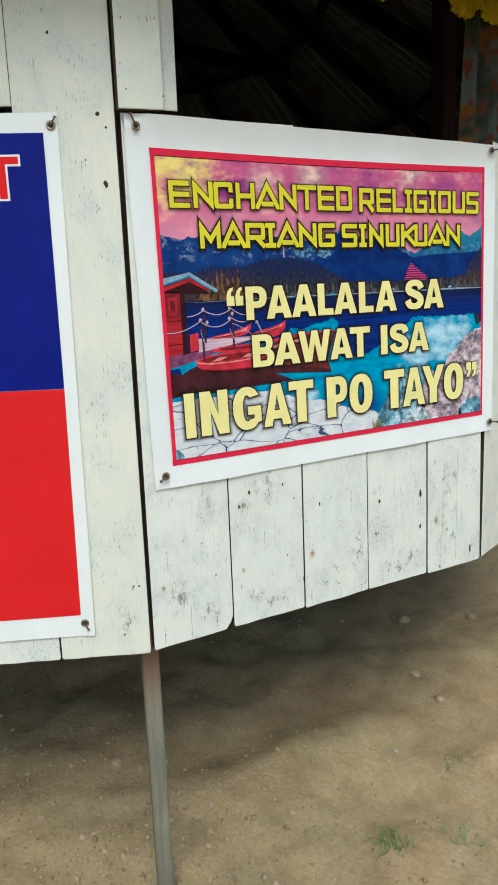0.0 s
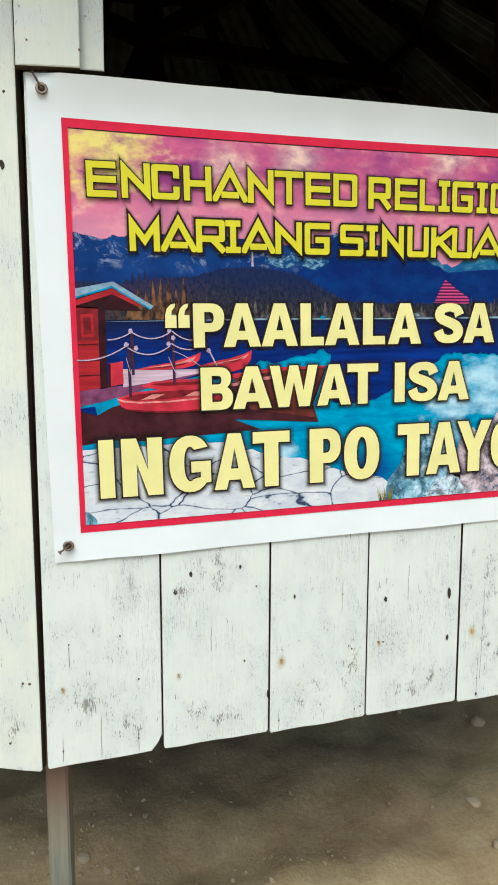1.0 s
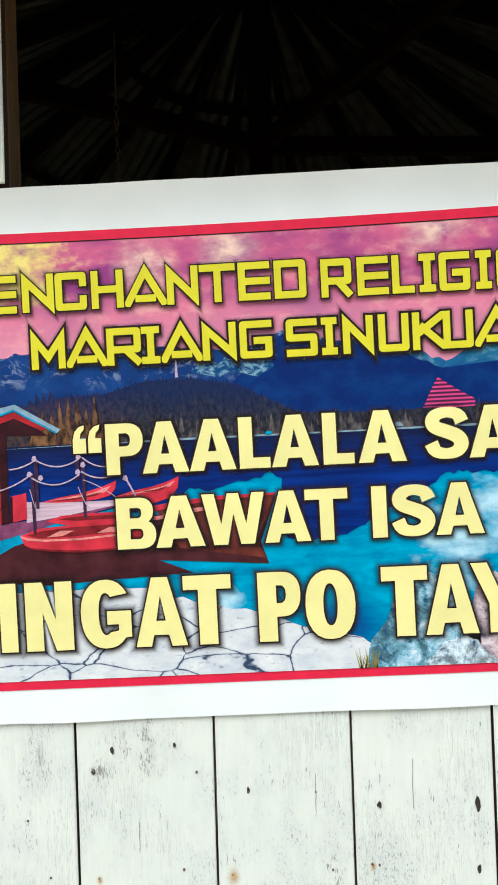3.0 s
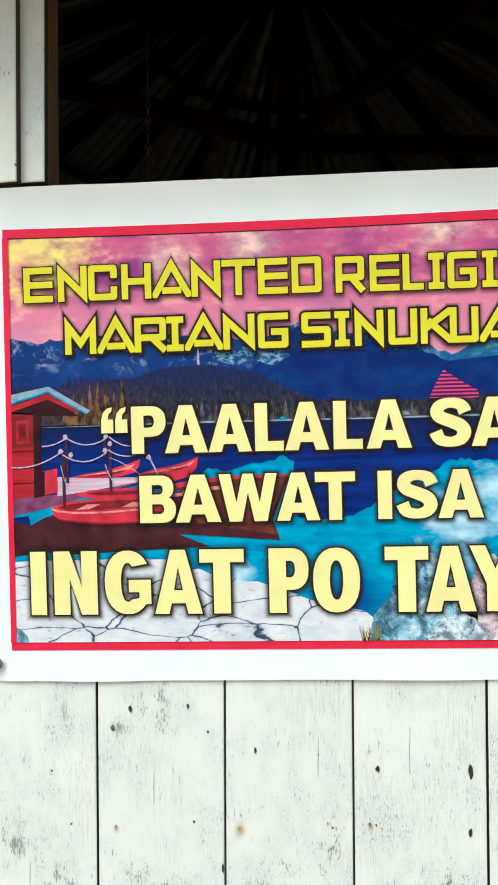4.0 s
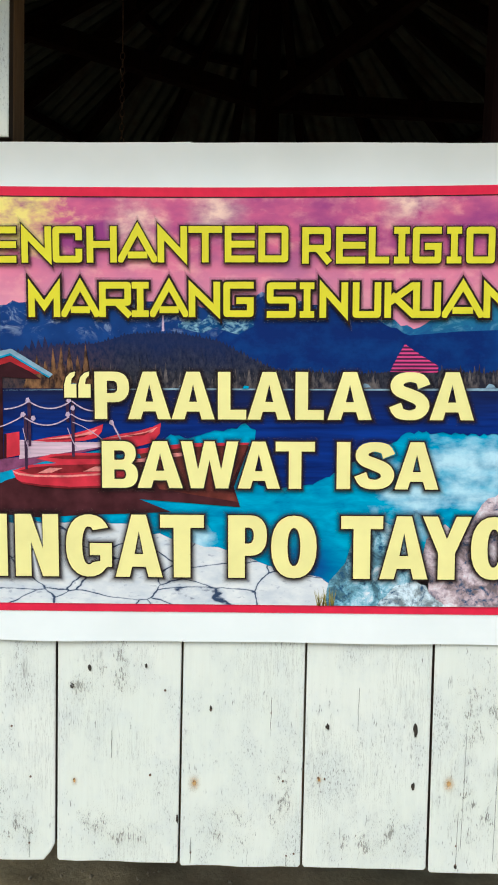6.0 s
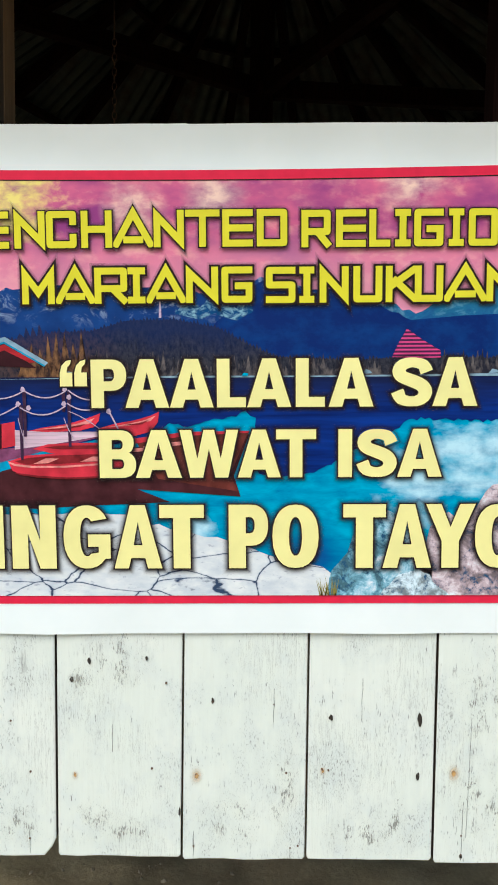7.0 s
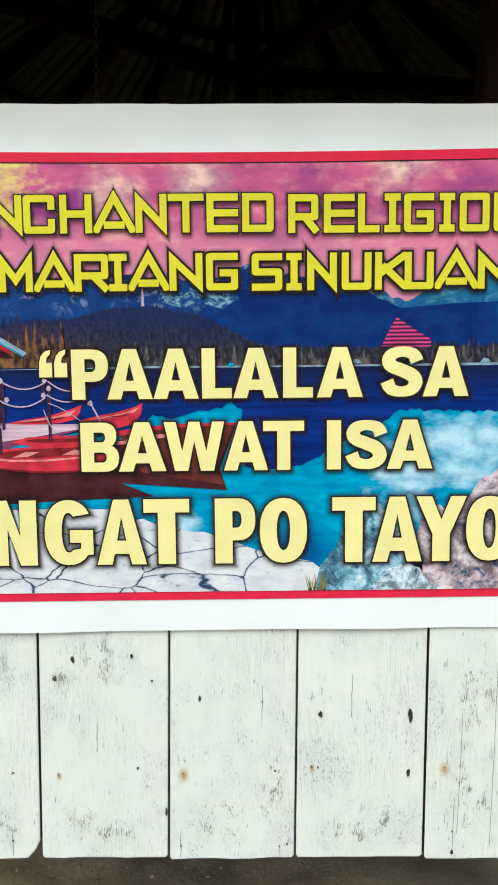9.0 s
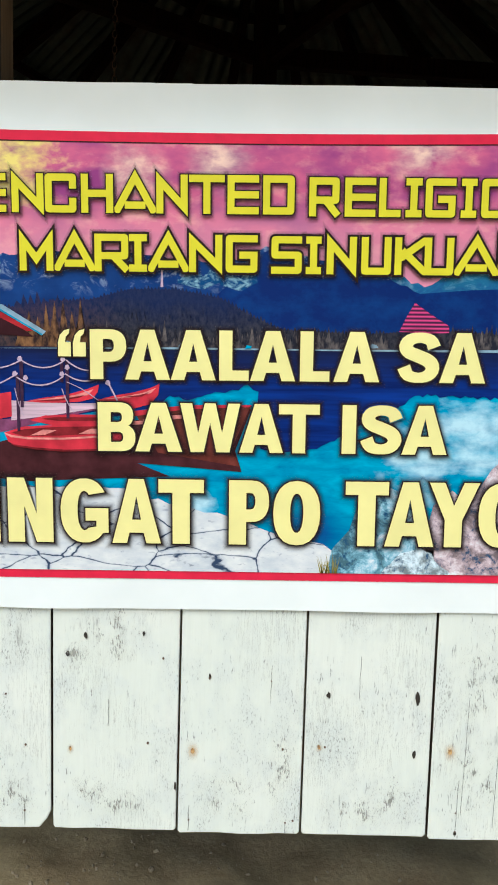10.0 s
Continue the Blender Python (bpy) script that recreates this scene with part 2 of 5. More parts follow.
def grass_bm():
    bm, rnd = bmesh.new(), random.Random(8)
    for cx, cy, many, wide in ((0.62, -0.05, 90, 0.06), (0.85, -0.1, 40, 0.08), (1.05, 0.12, 26, 0.07), (1.3, 0.1, 30, 0.1), (0.5, -0.22, 18, 0.06), (1.2, -0.15, 30, 0.12), (0.33, -0.12, 10, 0.03)):
        for _ in range(many):
            x, y = rnd.gauss(cx, wide * 0.5), rnd.gauss(cy, wide * 0.5)
            z, a, h = lie(x, y), rnd.uniform(0, 6.28), rnd.uniform(0.008, 0.028)
            out, w = Vector((math.cos(a), math.sin(a), 0)), Vector((-math.sin(a), math.cos(a), 0)) * 0.0016
            p = Vector((x, y, z))
            a0, a1, b0, b1, tip = p - w, p + w, p + out * h * 0.4 - w * 0.8 + Vector((0, 0, h * 0.6)), p + out * h * 0.4 + w * 0.8 + Vector((0, 0, h * 0.6)), p + out * h + Vector((0, 0, h * 0.8))
            v = [bm.verts.new(q) for q in (a0, a1, b1, b0, tip)]
            bm.faces.new(v[:4])
            bm.faces.new((v[3], v[2], v[4]))
    return bm


tagged(link("grass", grass_bm(), GRASS), "sparse short green grass sprouting from bare earth", "grass", kind="stuff")

# ---- stall: sixteen bays round a middle post ----
SIDE, TURNED = 1.014, 22.5
MID = Vector((0.495, SIDE / 2 / math.tan(radians(TURNED / 2)), 0))


def bay_pose(k):
    """Bay 0 faces the path and starts at x = -0.012; the others follow round the middle."""
    return Matrix.Translation(MID) @ pose(0, 0, 0, 0, 0, TURNED * k) @ Matrix.Translation(-MID)


def board(parent, outline, y0, y1, material, label="", name="plank"):
    bm = bmesh.new()
    slab(bm, outline, y0, y1)
    ob = part(name, bm, material, parent, label)
    ob.data.materials.append(RAW)
    return ob


def worn_outline(x0, x1, X0, X1, z0, z1, top0, top1, seed, cut=0.0):
    """A plank outline: foot from x0 to x1 at z0, z1; head from X0 to X1; slightly frayed foot corners, one may be cut off."""
    r = random.Random(seed)
    pts = [(x0 + 0.003, z0)]
    for i in range(1, 6):
        f = i / 6
        if cut and x0 + (x1 - x0) * f > x1 - cut:
            continue
        pts.append((x0 + (x1 - x0) * f, z0 + (z1 - z0) * f + r.uniform(-0.0012, 0.0012)))
    pts += [(x1 - cut, z1), (x1 - cut * 0.35, z1 + cut * 0.8), (x1, z1 + cut * 1.6)] if cut else [(x1 - 0.004, z1), (x1, z1 + 0.004)]
    pts += [(X1, top1), (X0, top0), (x0, z0 + 0.004)]
    return pts


def bay_frame(k, name, label):
    """The rails behind the boards of one bay, which carry its planks."""
    bm = bmesh.new()
    for z in (0.88, 1.84):
        box(bm, 0.02, 0.99, 0.021, 0.05, z - 0.03, z + 0.03)
    ob = tagged(link(name, bm, STUD), label, "wall", kind="structure")
    ob.matrix_world = bay_pose(k)
    return ob


front = bay_frame(0, "wall_front", "stall wall of upright white-painted planks, paint worn and stained")
G = 0.0017
feet = (-0.0085, 0.195, 0.397, 0.597, 0.801, 1.003)
heads = (-0.004, 0.193, 0.396, 0.587, 0.784, 0.979)
for i in range(5):
    x0, x1, X0, X1 = feet[i] + G, feet[i + 1] - G, heads[i] + G, heads[i + 1] - G
    za, zb = 0.748 + 0.012 * max(0, x0), 0.748 + 0.012 * x1
    board(front, worn_outline(x0, x1, X0, X1, za - (0.003, 0, 0.003, 0, 0.002)[i], zb, (1.889 if i < 2 else 1.878) + 0.03 * X0, (1.889 if i < 2 else 1.878) + 0.03 * X1, i, 0.019 if i == 0 else 0.0), (0.004, 0.0048, 0.004, 0.0052, 0.0035)[i], 0.022, PAINT)
# boards above, beside the opening
board(front, [(-0.012, 1.889), (0.081, 1.895), (0.082, 2.42), (-0.008, 2.42)], -0.019, -0.001, PAINT_GOOD, "sound white upper board")
board(front, [(0.060, 1.899), (0.1175, 1.901), (0.1205, 2.42), (0.064, 2.42)], 0.0, 0.018, PAINT_GOOD, "narrow white upper strip")

left = bay_frame(-1, "wall_left", "stall wall of wide white-painted planks beside the corner post")
S = 1.002
board(left, worn_outline(S - 0.204, S - 0.006, S - 0.197, S - 0.003, 0.742, 0.742, 2.42, 2.42, 21), 0.002, 0.02, PAINT_GOOD, "full-height white corner plank")
for i in range(4):
    a, b = S - 0.206 - 0.196 * (i + 1), S - 0.208 - 0.196 * i
    board(left, worn_outline(a + G, b, a + G, b, 0.741, 0.741, 1.888, 1.888, 30 + i), 0.004, 0.022, PAINT)
board(left, [(S - 0.33, 1.901), (S - 0.2005, 1.901), (S - 0.1985, 2.42), (S - 0.33, 2.42)], 0.003, 0.018, PAINT_GOOD, "white upper board")

right = bay_frame(1, "wall_right", "stall wall of white planks at the next turn")
for i in range(5):
    a, b = 0.2 * i - (0.011 if i == 0 else 0), 0.198 + 0.2 * i
    board(right, worn_outline(a, b, a, b, 0.766, 0.768, 1.915, 1.915, 40 + i), -0.002 if i == 0 else 0.003, 0.02, PAINT_GOOD if i == 0 else PAINT)

plank_low, plank_tall = bmesh.new(), bmesh.new()
slab(plank_low, worn_outline(0, 0.197, 0, 0.197, 0.75, 0.75, 1.89, 1.89, 60), 0.003, 0.021)
slab(plank_tall, worn_outline(0, 0.197, 0, 0.197, 0.75, 0.75, 2.42, 2.42, 61), 0.003, 0.021)
shared = {}
for key, bm in (("low", plank_low), ("tall", plank_tall)):
    me = bpy.data.meshes.new("plank")
    bm.to_mesh(me), bm.free()
    me.materials.append(PAINT), me.materials.append(RAW)
    shared[key] = me
for k in range(2, 15):
    wall = bay_frame(k, "wall_%d" % k, "plain white-painted plank wall closing the stall")
    for i in range(5):
        ob = new("plank", shared["tall" if 8 <= k <= 12 else "low"])
        ob.parent, ob.location = wall, (0.006 + 0.2 * i, 0, 0)

# posts, studs and the wall plate
post_bm = bmesh.new()
box(post_bm, -0.0205, 0.0205, -0.0205, 0.0205, -0.15, 2.42, 0.004)
first = tagged(link("post", post_bm, POST), "slim squared grey-brown timber corner post set in the earth", "post", "corner posts")
for k in range(0, 16, 2):
    p = bay_pose(k) @ Vector((0.008, 0.098, 0))
    ob = first if k == 0 else copy_thing(first, Matrix())
    ob.matrix_world = Matrix.Translation(p) @ pose(0, 0, 0, 0, 0, TURNED * (k - 0.5))
stud_bm = bmesh.new()
box(stud_bm, -0.022, 0.022, -0.024, 0.024, 1.80, 2.42)
stud = tagged(link("stud", stud_bm, STUD), "brown bare timber stud beside the opening", "stud", "opening studs")
stud.matrix_world = pose(0.095, 0.0465, 0)
# The right stud's shade is put into its colour: same timber in near-black.
shaded_stud = stud.data.copy()
shaded_stud.materials[0] = RAFTER
copy_thing(stud, pose(0.872, 0.045, 0)).data = shaded_stud
plate = bmesh.new()
for k in range(16):
    box(plate, -0.02, 1.03, 0.03, 0.08, 2.36, 2.43, 0.003, bay_pose(k))
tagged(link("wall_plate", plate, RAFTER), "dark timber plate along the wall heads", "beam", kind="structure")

# roof: a tin cone on radial rafters
APEX, PITCH, EAVE = 4.12, 0.66, 2.81


def roof_z(r):
    return APEX - PITCH * r


def sheet_bm():
    """One wedge of corrugated tin: waves run down the slope."""
    bm, tan, step = bmesh.new(), math.tan(radians(TURNED / 2)), 0.0127
    cols, n = [], int(EAVE * tan / step)
    for i in range(-n, n + 1):
        x = i * step
        r0 = max(0.12, abs(x) / tan)
        up = 0.009 * math.cos(x / 0.076 * 2 * math.pi)
        cols.append([bm.verts.new((x, -r, roof_z(r) + up)) for r in (r0, (r0 + EAVE) / 2, EAVE)])
    for a, b in zip(cols, cols[1:]):
        for j in range(2):
            bm.faces.new((a[j], a[j + 1], b[j + 1], b[j]))
    return bm


roof = tagged(new("roof"), "conical roof of rusting corrugated tin on dark timbers", "roof", kind="structure")
roof.location = MID
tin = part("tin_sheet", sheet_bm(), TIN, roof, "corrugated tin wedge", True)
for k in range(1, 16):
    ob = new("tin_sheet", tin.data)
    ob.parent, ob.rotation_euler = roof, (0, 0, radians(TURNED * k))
raft = bmesh.new()
beam(raft, (0, -0.1, roof_z(0.1) - 0.055), (0, -2.7, roof_z(2.7) - 0.055), 0.05, 0.08)
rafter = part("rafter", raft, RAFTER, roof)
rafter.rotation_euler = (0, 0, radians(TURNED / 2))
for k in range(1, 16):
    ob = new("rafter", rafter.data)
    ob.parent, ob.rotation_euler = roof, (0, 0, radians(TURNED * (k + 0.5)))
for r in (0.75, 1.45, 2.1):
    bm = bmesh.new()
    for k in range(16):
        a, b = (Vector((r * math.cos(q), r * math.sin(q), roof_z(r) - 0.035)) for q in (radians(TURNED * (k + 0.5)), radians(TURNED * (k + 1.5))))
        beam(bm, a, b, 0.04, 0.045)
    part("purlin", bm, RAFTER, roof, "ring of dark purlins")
for deg in (5, 95, 213, 300):
    bm = bmesh.new()
    q = radians(deg)
    beam(bm, (0.06 * math.cos(q), 0.06 * math.sin(q), 3.05), (1.52 * math.cos(q), 1.52 * math.sin(q), 3.05), 0.05, 0.09)
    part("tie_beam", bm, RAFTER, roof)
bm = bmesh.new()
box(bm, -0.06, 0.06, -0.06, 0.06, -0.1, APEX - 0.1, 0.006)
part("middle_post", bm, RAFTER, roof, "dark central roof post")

# ---- printed banner: a vinyl sheet with its layers of print ----
def vinyl_material():
    m = mat("white banner vinyl", 0.34, spec=0.45)
    w = Web(m)
    v = w.coords()
    w.colour(w.mix(w.ramp(w.noise(v, 9.0, 3), 0.3, 0.7), (0.82, 0.855, 0.84), (0.87, 0.895, 0.88)))
    weave = w.noise(w.coords((6, 6, 330)), 1.0, 2)
    w.bump(w.math("ADD", w.math("MULTIPLY", w.noise(v, 7.0, 3), 1.0), w.math("MULTIPLY", weave, 0.05)), 0.25, 0.004)
    return m


VINYL = vinyl_material()


def ink(name, paint, rough=0.30):
    """A printed colour: paint(w) gives the colour from the web's nodes; glossy, with the vinyl's fine weave."""
    m = mat(name, rough, spec=0.10)
    w = Web(m)
    w.colour(paint(w))
    weave = w.noise(w.coords((6, 6, 330)), 1.0, 2)
    w.bump(w.math("ADD", w.math("MULTIPLY", w.noise(w.coords((1, 1, 0.6)), 4.0, 2), 4.0), w.math("MULTIPLY", weave, 0.16)), 0.22, 0.004)
    return m


def flat_ink(name, rgb, vary=0.08, scale=40):
    return ink(name, lambda w: w.mix(w.ramp(w.noise(w.coords(), scale, 4), 0.3, 0.7), tuple(c * (1 - vary) for c in rgb), tuple(min(1, c * (1 + vary)) for c in rgb)))


def apart(w, x, z, r0, r1):
    """1 near the point (x, z) of the sheet, 0 beyond r1."""
    d = w.add("ShaderNodeVectorMath")
    d.operation = "DISTANCE"
    w.t.links.new(w.coords((1, 0, 1)), d.inputs[0])
    d.inputs[1].default_value = (x, 0, z)
    return w.ramp(d.outputs["Value"], r1, r0)


def along(w):
    n = w.add("ShaderNodeSeparateXYZ")
    w.t.links.new(w.coords(), n.inputs[0])
    return n.outputs[0]


def sky_print(w):
    v = w.coords((1, 1, 1.9))
    a, b = w.noise(v, 8.5, 6, 0.55, 0.1), w.noise(w.coords((1, 1, 1.7)), 19.0, 6, 0.62, 0.15)
    t = w.mix(w.ramp(a, 0.36, 0.62), (0.31, 0.05, 0.22), (0.74, 0.15, 0.28))
    t = w.mix(w.math("MULTIPLY", w.ramp(b, 0.5, 0.72), w.ramp(a, 0.42, 0.6)), t, (0.95, 0.50, 0.42))
    t = w.mix(w.math("MULTIPLY", w.ramp(height(w), 0.575, 0.49), 0.75), t, (0.80, 0.32, 0.42))
    glow = w.math("MAXIMUM", apart(w, 0.075, 0.64, 0.02, 0.13), w.math("MULTIPLY", apart(w, 0.01, 0.57, 0.0, 0.06), 0.8))
    t = w.mix(w.math("MULTIPLY", w.math("MULTIPLY", w.ramp(glow, 0.0, 0.35), w.ramp(w.math("ADD", w.math("MULTIPLY", glow, 0.55), w.math("MULTIPLY", b, 1.7)), 0.98, 1.4)), 0.95), t, (0.94, 0.78, 0.22))
    for x, z in ((0.27, 0.60), (0.39, 0.62), (0.68, 0.635)):
        t = w.mix(w.math("MULTIPLY", w.math("MULTIPLY", apart(w, x, z, 0.005, 0.055), w.ramp(b, 0.35, 0.6)), 0.95), t, (0.97, 0.68, 0.55))
    return t


def far_print(w):
    s = w.noise(w.coords((1, 1, 1.4)), 26.0, 6, 0.7, 1.2)
    t = w.mix(w.ramp(w.noise(w.coords(), 12.0, 4), 0.35, 0.65), (0.003, 0.022, 0.12), (0.009, 0.055, 0.23))
    t = w.mix(w.math("MULTIPLY", w.ramp(s, 0.54, 0.66), w.ramp(height(w), 0.425, 0.46)), t, (0.34, 0.42, 0.58))
    return w.mix(w.math("MULTIPLY", w.ramp(along(w), 0.60, 0.68), w.ramp(w.math("ADD", s, w.ramp(height(w), 0.40, 0.52)), 0.6, 1.3)), t, (0.03, 0.24, 0.36))


def hill_print(w):
    s, u = w.noise(w.coords((170, 1, 95)), 1.0, 5, 0.7), w.noise(w.coords(), 14.0, 4)
    t = w.mix(w.ramp(s, 0.35, 0.7), (0.003, 0.006, 0.018), (0.060, 0.056, 0.070))
    brown = w.math("MULTIPLY", w.math("MAXIMUM", apart(w, 0.13, 0.39, 0.03, 0.12), apart(w, 0.90, 0.40, 0.02, 0.1)), w.ramp(s, 0.4, 0.65))
    t = w.mix(w.math("MULTIPLY", brown, 0.8), t, (0.13, 0.05, 0.03))
    return w.mix(w.math("MULTIPLY", w.ramp(w.math("ADD", w.math("MULTIPLY", u, 0.5), w.ramp(height(w), 0.36, 0.44)), 0.45, 1.0), 0.75), t, (0.006, 0.018, 0.085))


def deep_print(w):
    s = w.noise(w.coords((7, 1, 90)), 1.0, 3)
    t = w.mix(w.ramp(s, 0.35, 0.7), (0.001, 0.012, 0.11), (0.003, 0.035, 0.26))
    return w.mix(w.ramp(height(w), 0.30, 0.36), t, (0.007, 0.009, 0.028))


def lake_print(w):
    s, u = w.noise(w.coords((16, 1, 48)), 1.0, 5, 0.65, 0.4), w.noise(w.coords((1, 1, 1.7)), 13.0, 6, 0.62, 0.15)
    t = w.mix(w.ramp(s, 0.3, 0.7), (0.0015, 0.18, 0.38), (0.004, 0.42, 0.64))
    cloud = w.math("MAXIMUM", apart(w, 0.80, 0.215, 0.03, 0.17), w.math("MAXIMUM", apart(w, 0.36, 0.11, 0.0, 0.08), apart(w, 0.70, 0.175, 0.02, 0.12)))
    t = w.mix(w.math("MULTIPLY", w.ramp(w.math("ADD", w.math("MULTIPLY", cloud, 0.5), u), 0.80, 1.06), 0.9), t, (0.56, 0.80, 0.90))
    return w.mix(w.math("MULTIPLY", apart(w, 0.535, 0.07, 0.02, 0.07), 0.85), t, (0.004, 0.06, 0.26))


def paving_print(w):
    v = w.coords((1, 1, 2.0))
    n = w.add("ShaderNodeTexNoise", Scale=9.0, Detail=4.0)
    w.t.links.new(v, n.inputs["Vector"])
    bent = w.add("ShaderNodeVectorMath")
    bent.operation = "SCALE"
    bent.inputs["Scale"].default_value = 0.05
    w.t.links.new(n.outputs["Color"], bent.inputs[0])
    moved = w.add("ShaderNodeVectorMath")
    w.t.links.new(v, moved.inputs[0]), w.t.links.new(bent.outputs[0], moved.inputs[1])
    edge = w.math("ADD", w.voronoi(moved.outputs[0], 10.0, "DISTANCE_TO_EDGE"), w.math("MULTIPLY", w.noise(v, 40.0, 4, 0.7), 0.045))
    t = w.mix(w.ramp(w.noise(v, 20.0, 5, 0.65), 0.3, 0.7), (0.56, 0.60, 0.66), (0.83, 0.83, 0.82))
    t = w.mix(w.math("MULTIPLY", w.ramp(w.noise(v, 90.0, 3), 0.62, 0.72), 0.5), t, (0.22, 0.25, 0.36))
    t = w.mix(w.math("MULTIPLY", w.ramp(edge, 0.07, 0.035), 0.35), t, (0.34, 0.40, 0.52))
    return w.mix(w.ramp(edge, 0.040, 0.028), t, (0.035, 0.06, 0.12))


def rock_print(tint):
    def paint(w):
        s, u = w.noise(w.coords(), 75.0, 6, 0.8, 0.5), w.noise(w.coords(), 30.0, 6, 0.68, 0.5)
        t = w.mix(w.ramp(u, 0.40, 0.56), tuple(c * 0.28 for c in tint), tint)
        t = w.mix(w.math("MULTIPLY", w.ramp(s, 0.50, 0.60), w.ramp(u, 0.60, 0.46)), t, (0.012, 0.07, 0.16))
        t = w.mix(w.math("MULTIPLY", w.ramp(u, 0.52, 0.66), w.ramp(s, 0.58, 0.44)), t, (0.82, 0.84, 0.88))
        return t
    return paint


def plank_print(rgb, lines, across=False):
    def paint(w):
        s = w.noise(w.coords((lines, 1, 8) if across else (8, 1, lines)), 1.0, 3, 0.6)
        return w.mix(w.ramp(s, 0.35, 0.65), tuple(c * 0.6 for c in rgb), rgb)
    return paint


BORDER = flat_ink("printed red border", (0.74, 0.022, 0.065))
SKY = ink("printed pink sky", sky_print)
FAR = ink("printed far mountains", far_print)
NAVY = ink("printed navy mountain", lambda w: w.mix(w.ramp(w.noise(w.coords((1, 1, 1.3)), 20.0, 6, 0.65, 0.1), 0.42, 0.74), (0.002, 0.018, 0.130), (0.004, 0.050, 0.22)))
HILL = ink("printed wooded hill", hill_print)
DEEP = ink("printed deep water", deep_print)
LAKE = ink("printed lake water", lake_print)
PAVING = ink("printed stone paving", paving_print)
ROCK_TEAL = ink("printed teal rock", rock_print((0.24, 0.52, 0.66)))
ROCK_WHITE = ink("printed pale rock", rock_print((0.70, 0.84, 0.92)))
ROCK_PINK = ink("printed pink rock", rock_print((0.66, 0.50, 0.54)))
HUT_RED = ink("printed hut red", plank_print((0.50, 0.025, 0.035), 70))
HUT_DARK = flat_ink("printed hut shade", (0.035, 0.008, 0.012), 0.4)
SLATE = flat_ink("printed roof edge", (0.24, 0.36, 0.46), 0.3, 60)
DECK = ink("printed deck boards", plank_print((0.78, 0.55, 0.66), 240))
DECK_DARK = flat_ink("printed deck shade", (0.20, 0.055, 0.13), 0.4, 60)
PONTOON = flat_ink("printed pontoon blue", (0.01, 0.26, 0.44), 0.5, 30)
BOAT = flat_ink("printed boat red", (0.58, 0.032, 0.055), 0.3, 30)
BOAT_IN = flat_ink("printed boat inside", (0.72, 0.24, 0.22), 0.4, 60)
BOAT_DARK = flat_ink("printed boat shade", (0.055, 0.014, 0.018), 0.5, 30)
BOAT_BROWN = flat_ink("printed brown hull", (0.13, 0.028, 0.022), 0.5, 40)
HUT_SHADED = flat_ink("printed shaded red", (0.20, 0.016, 0.022), 0.4, 60)
ROPE = flat_ink("printed rope", (0.50, 0.38, 0.50), 0.3, 200)
POLE = flat_ink("printed mooring post", (0.045, 0.02, 0.05), 0.4, 100)
SNOW = ink("printed snowy slope", lambda w: w.mix(w.ramp(w.noise(w.coords((1, 1, 1.5)), 60.0, 6, 0.75, 0.8), 0.47, 0.66), (0.004, 0.06, 0.19), (0.30, 0.52, 0.62)))
FIR = ink("printed grey firs", lambda w: w.mix(w.ramp(w.noise(w.coords((1, 1, 0.5)), 120.0, 3, 0.6), 0.4, 0.65), (0.018, 0.018, 0.030), (0.15, 0.125, 0.12)))
FIR_BROWN = ink("printed brown firs", lambda w: w.mix(w.ramp(w.noise(w.coords((1, 1, 0.5)), 120.0, 3, 0.6), 0.38, 0.66), (0.030, 0.016, 0.016), (0.26, 0.125, 0.055)))
PYRAMID = ink("printed red house", lambda w: w.mix(w.ramp(w.math("SINE", w.math("MULTIPLY", height(w), 1100.0)), -0.2, 0.4), (0.07, 0.015, 0.06), (0.66, 0.06, 0.22)))
TITLE = flat_ink("printed yellow", (0.74, 0.66, 0.035), 0.06, 20)
PALE = flat_ink("printed pale yellow", (0.885, 0.80, 0.33), 0.06, 14)
OUTLINE = flat_ink("printed dark outline", (0.022, 0.012, 0.010), 0.3)


def halo_material():
    m = mat("printed soft shade", 0.3)
    w = Web(m)
    w.colour((0.03, 0.02, 0.02))
    w.b.inputs["Alpha"].default_value = 0.15
    return m


HALO = halo_material()


def fading_material():
    m = mat("printed shade thinning out", 0.3, spec=0.09)
    w = Web(m)
    w.colour((0.030, 0.020, 0.022))
    a = w.add("ShaderNodeAttribute")
    a.attribute_name = "thin"
    left = w.math("SUBTRACT", 1.0, a.outputs["Fac"])
    w.put(w.math("MULTIPLY", w.math("MULTIPLY", left, w.ramp(left, -0.6, 0.9)), 0.72), w.b.inputs["Alpha"])
    return m


FADE = fading_material()


def backing(bm, thick=0.0007):
    """A second face behind the sheet, so that it has a thickness."""
    geom = bmesh.ops.duplicate(bm, geom=bm.verts[:] + bm.faces[:])["geom"]
    for g in geom:
        if isinstance(g, bmesh.types.BMVert):
            g.co.y += thick


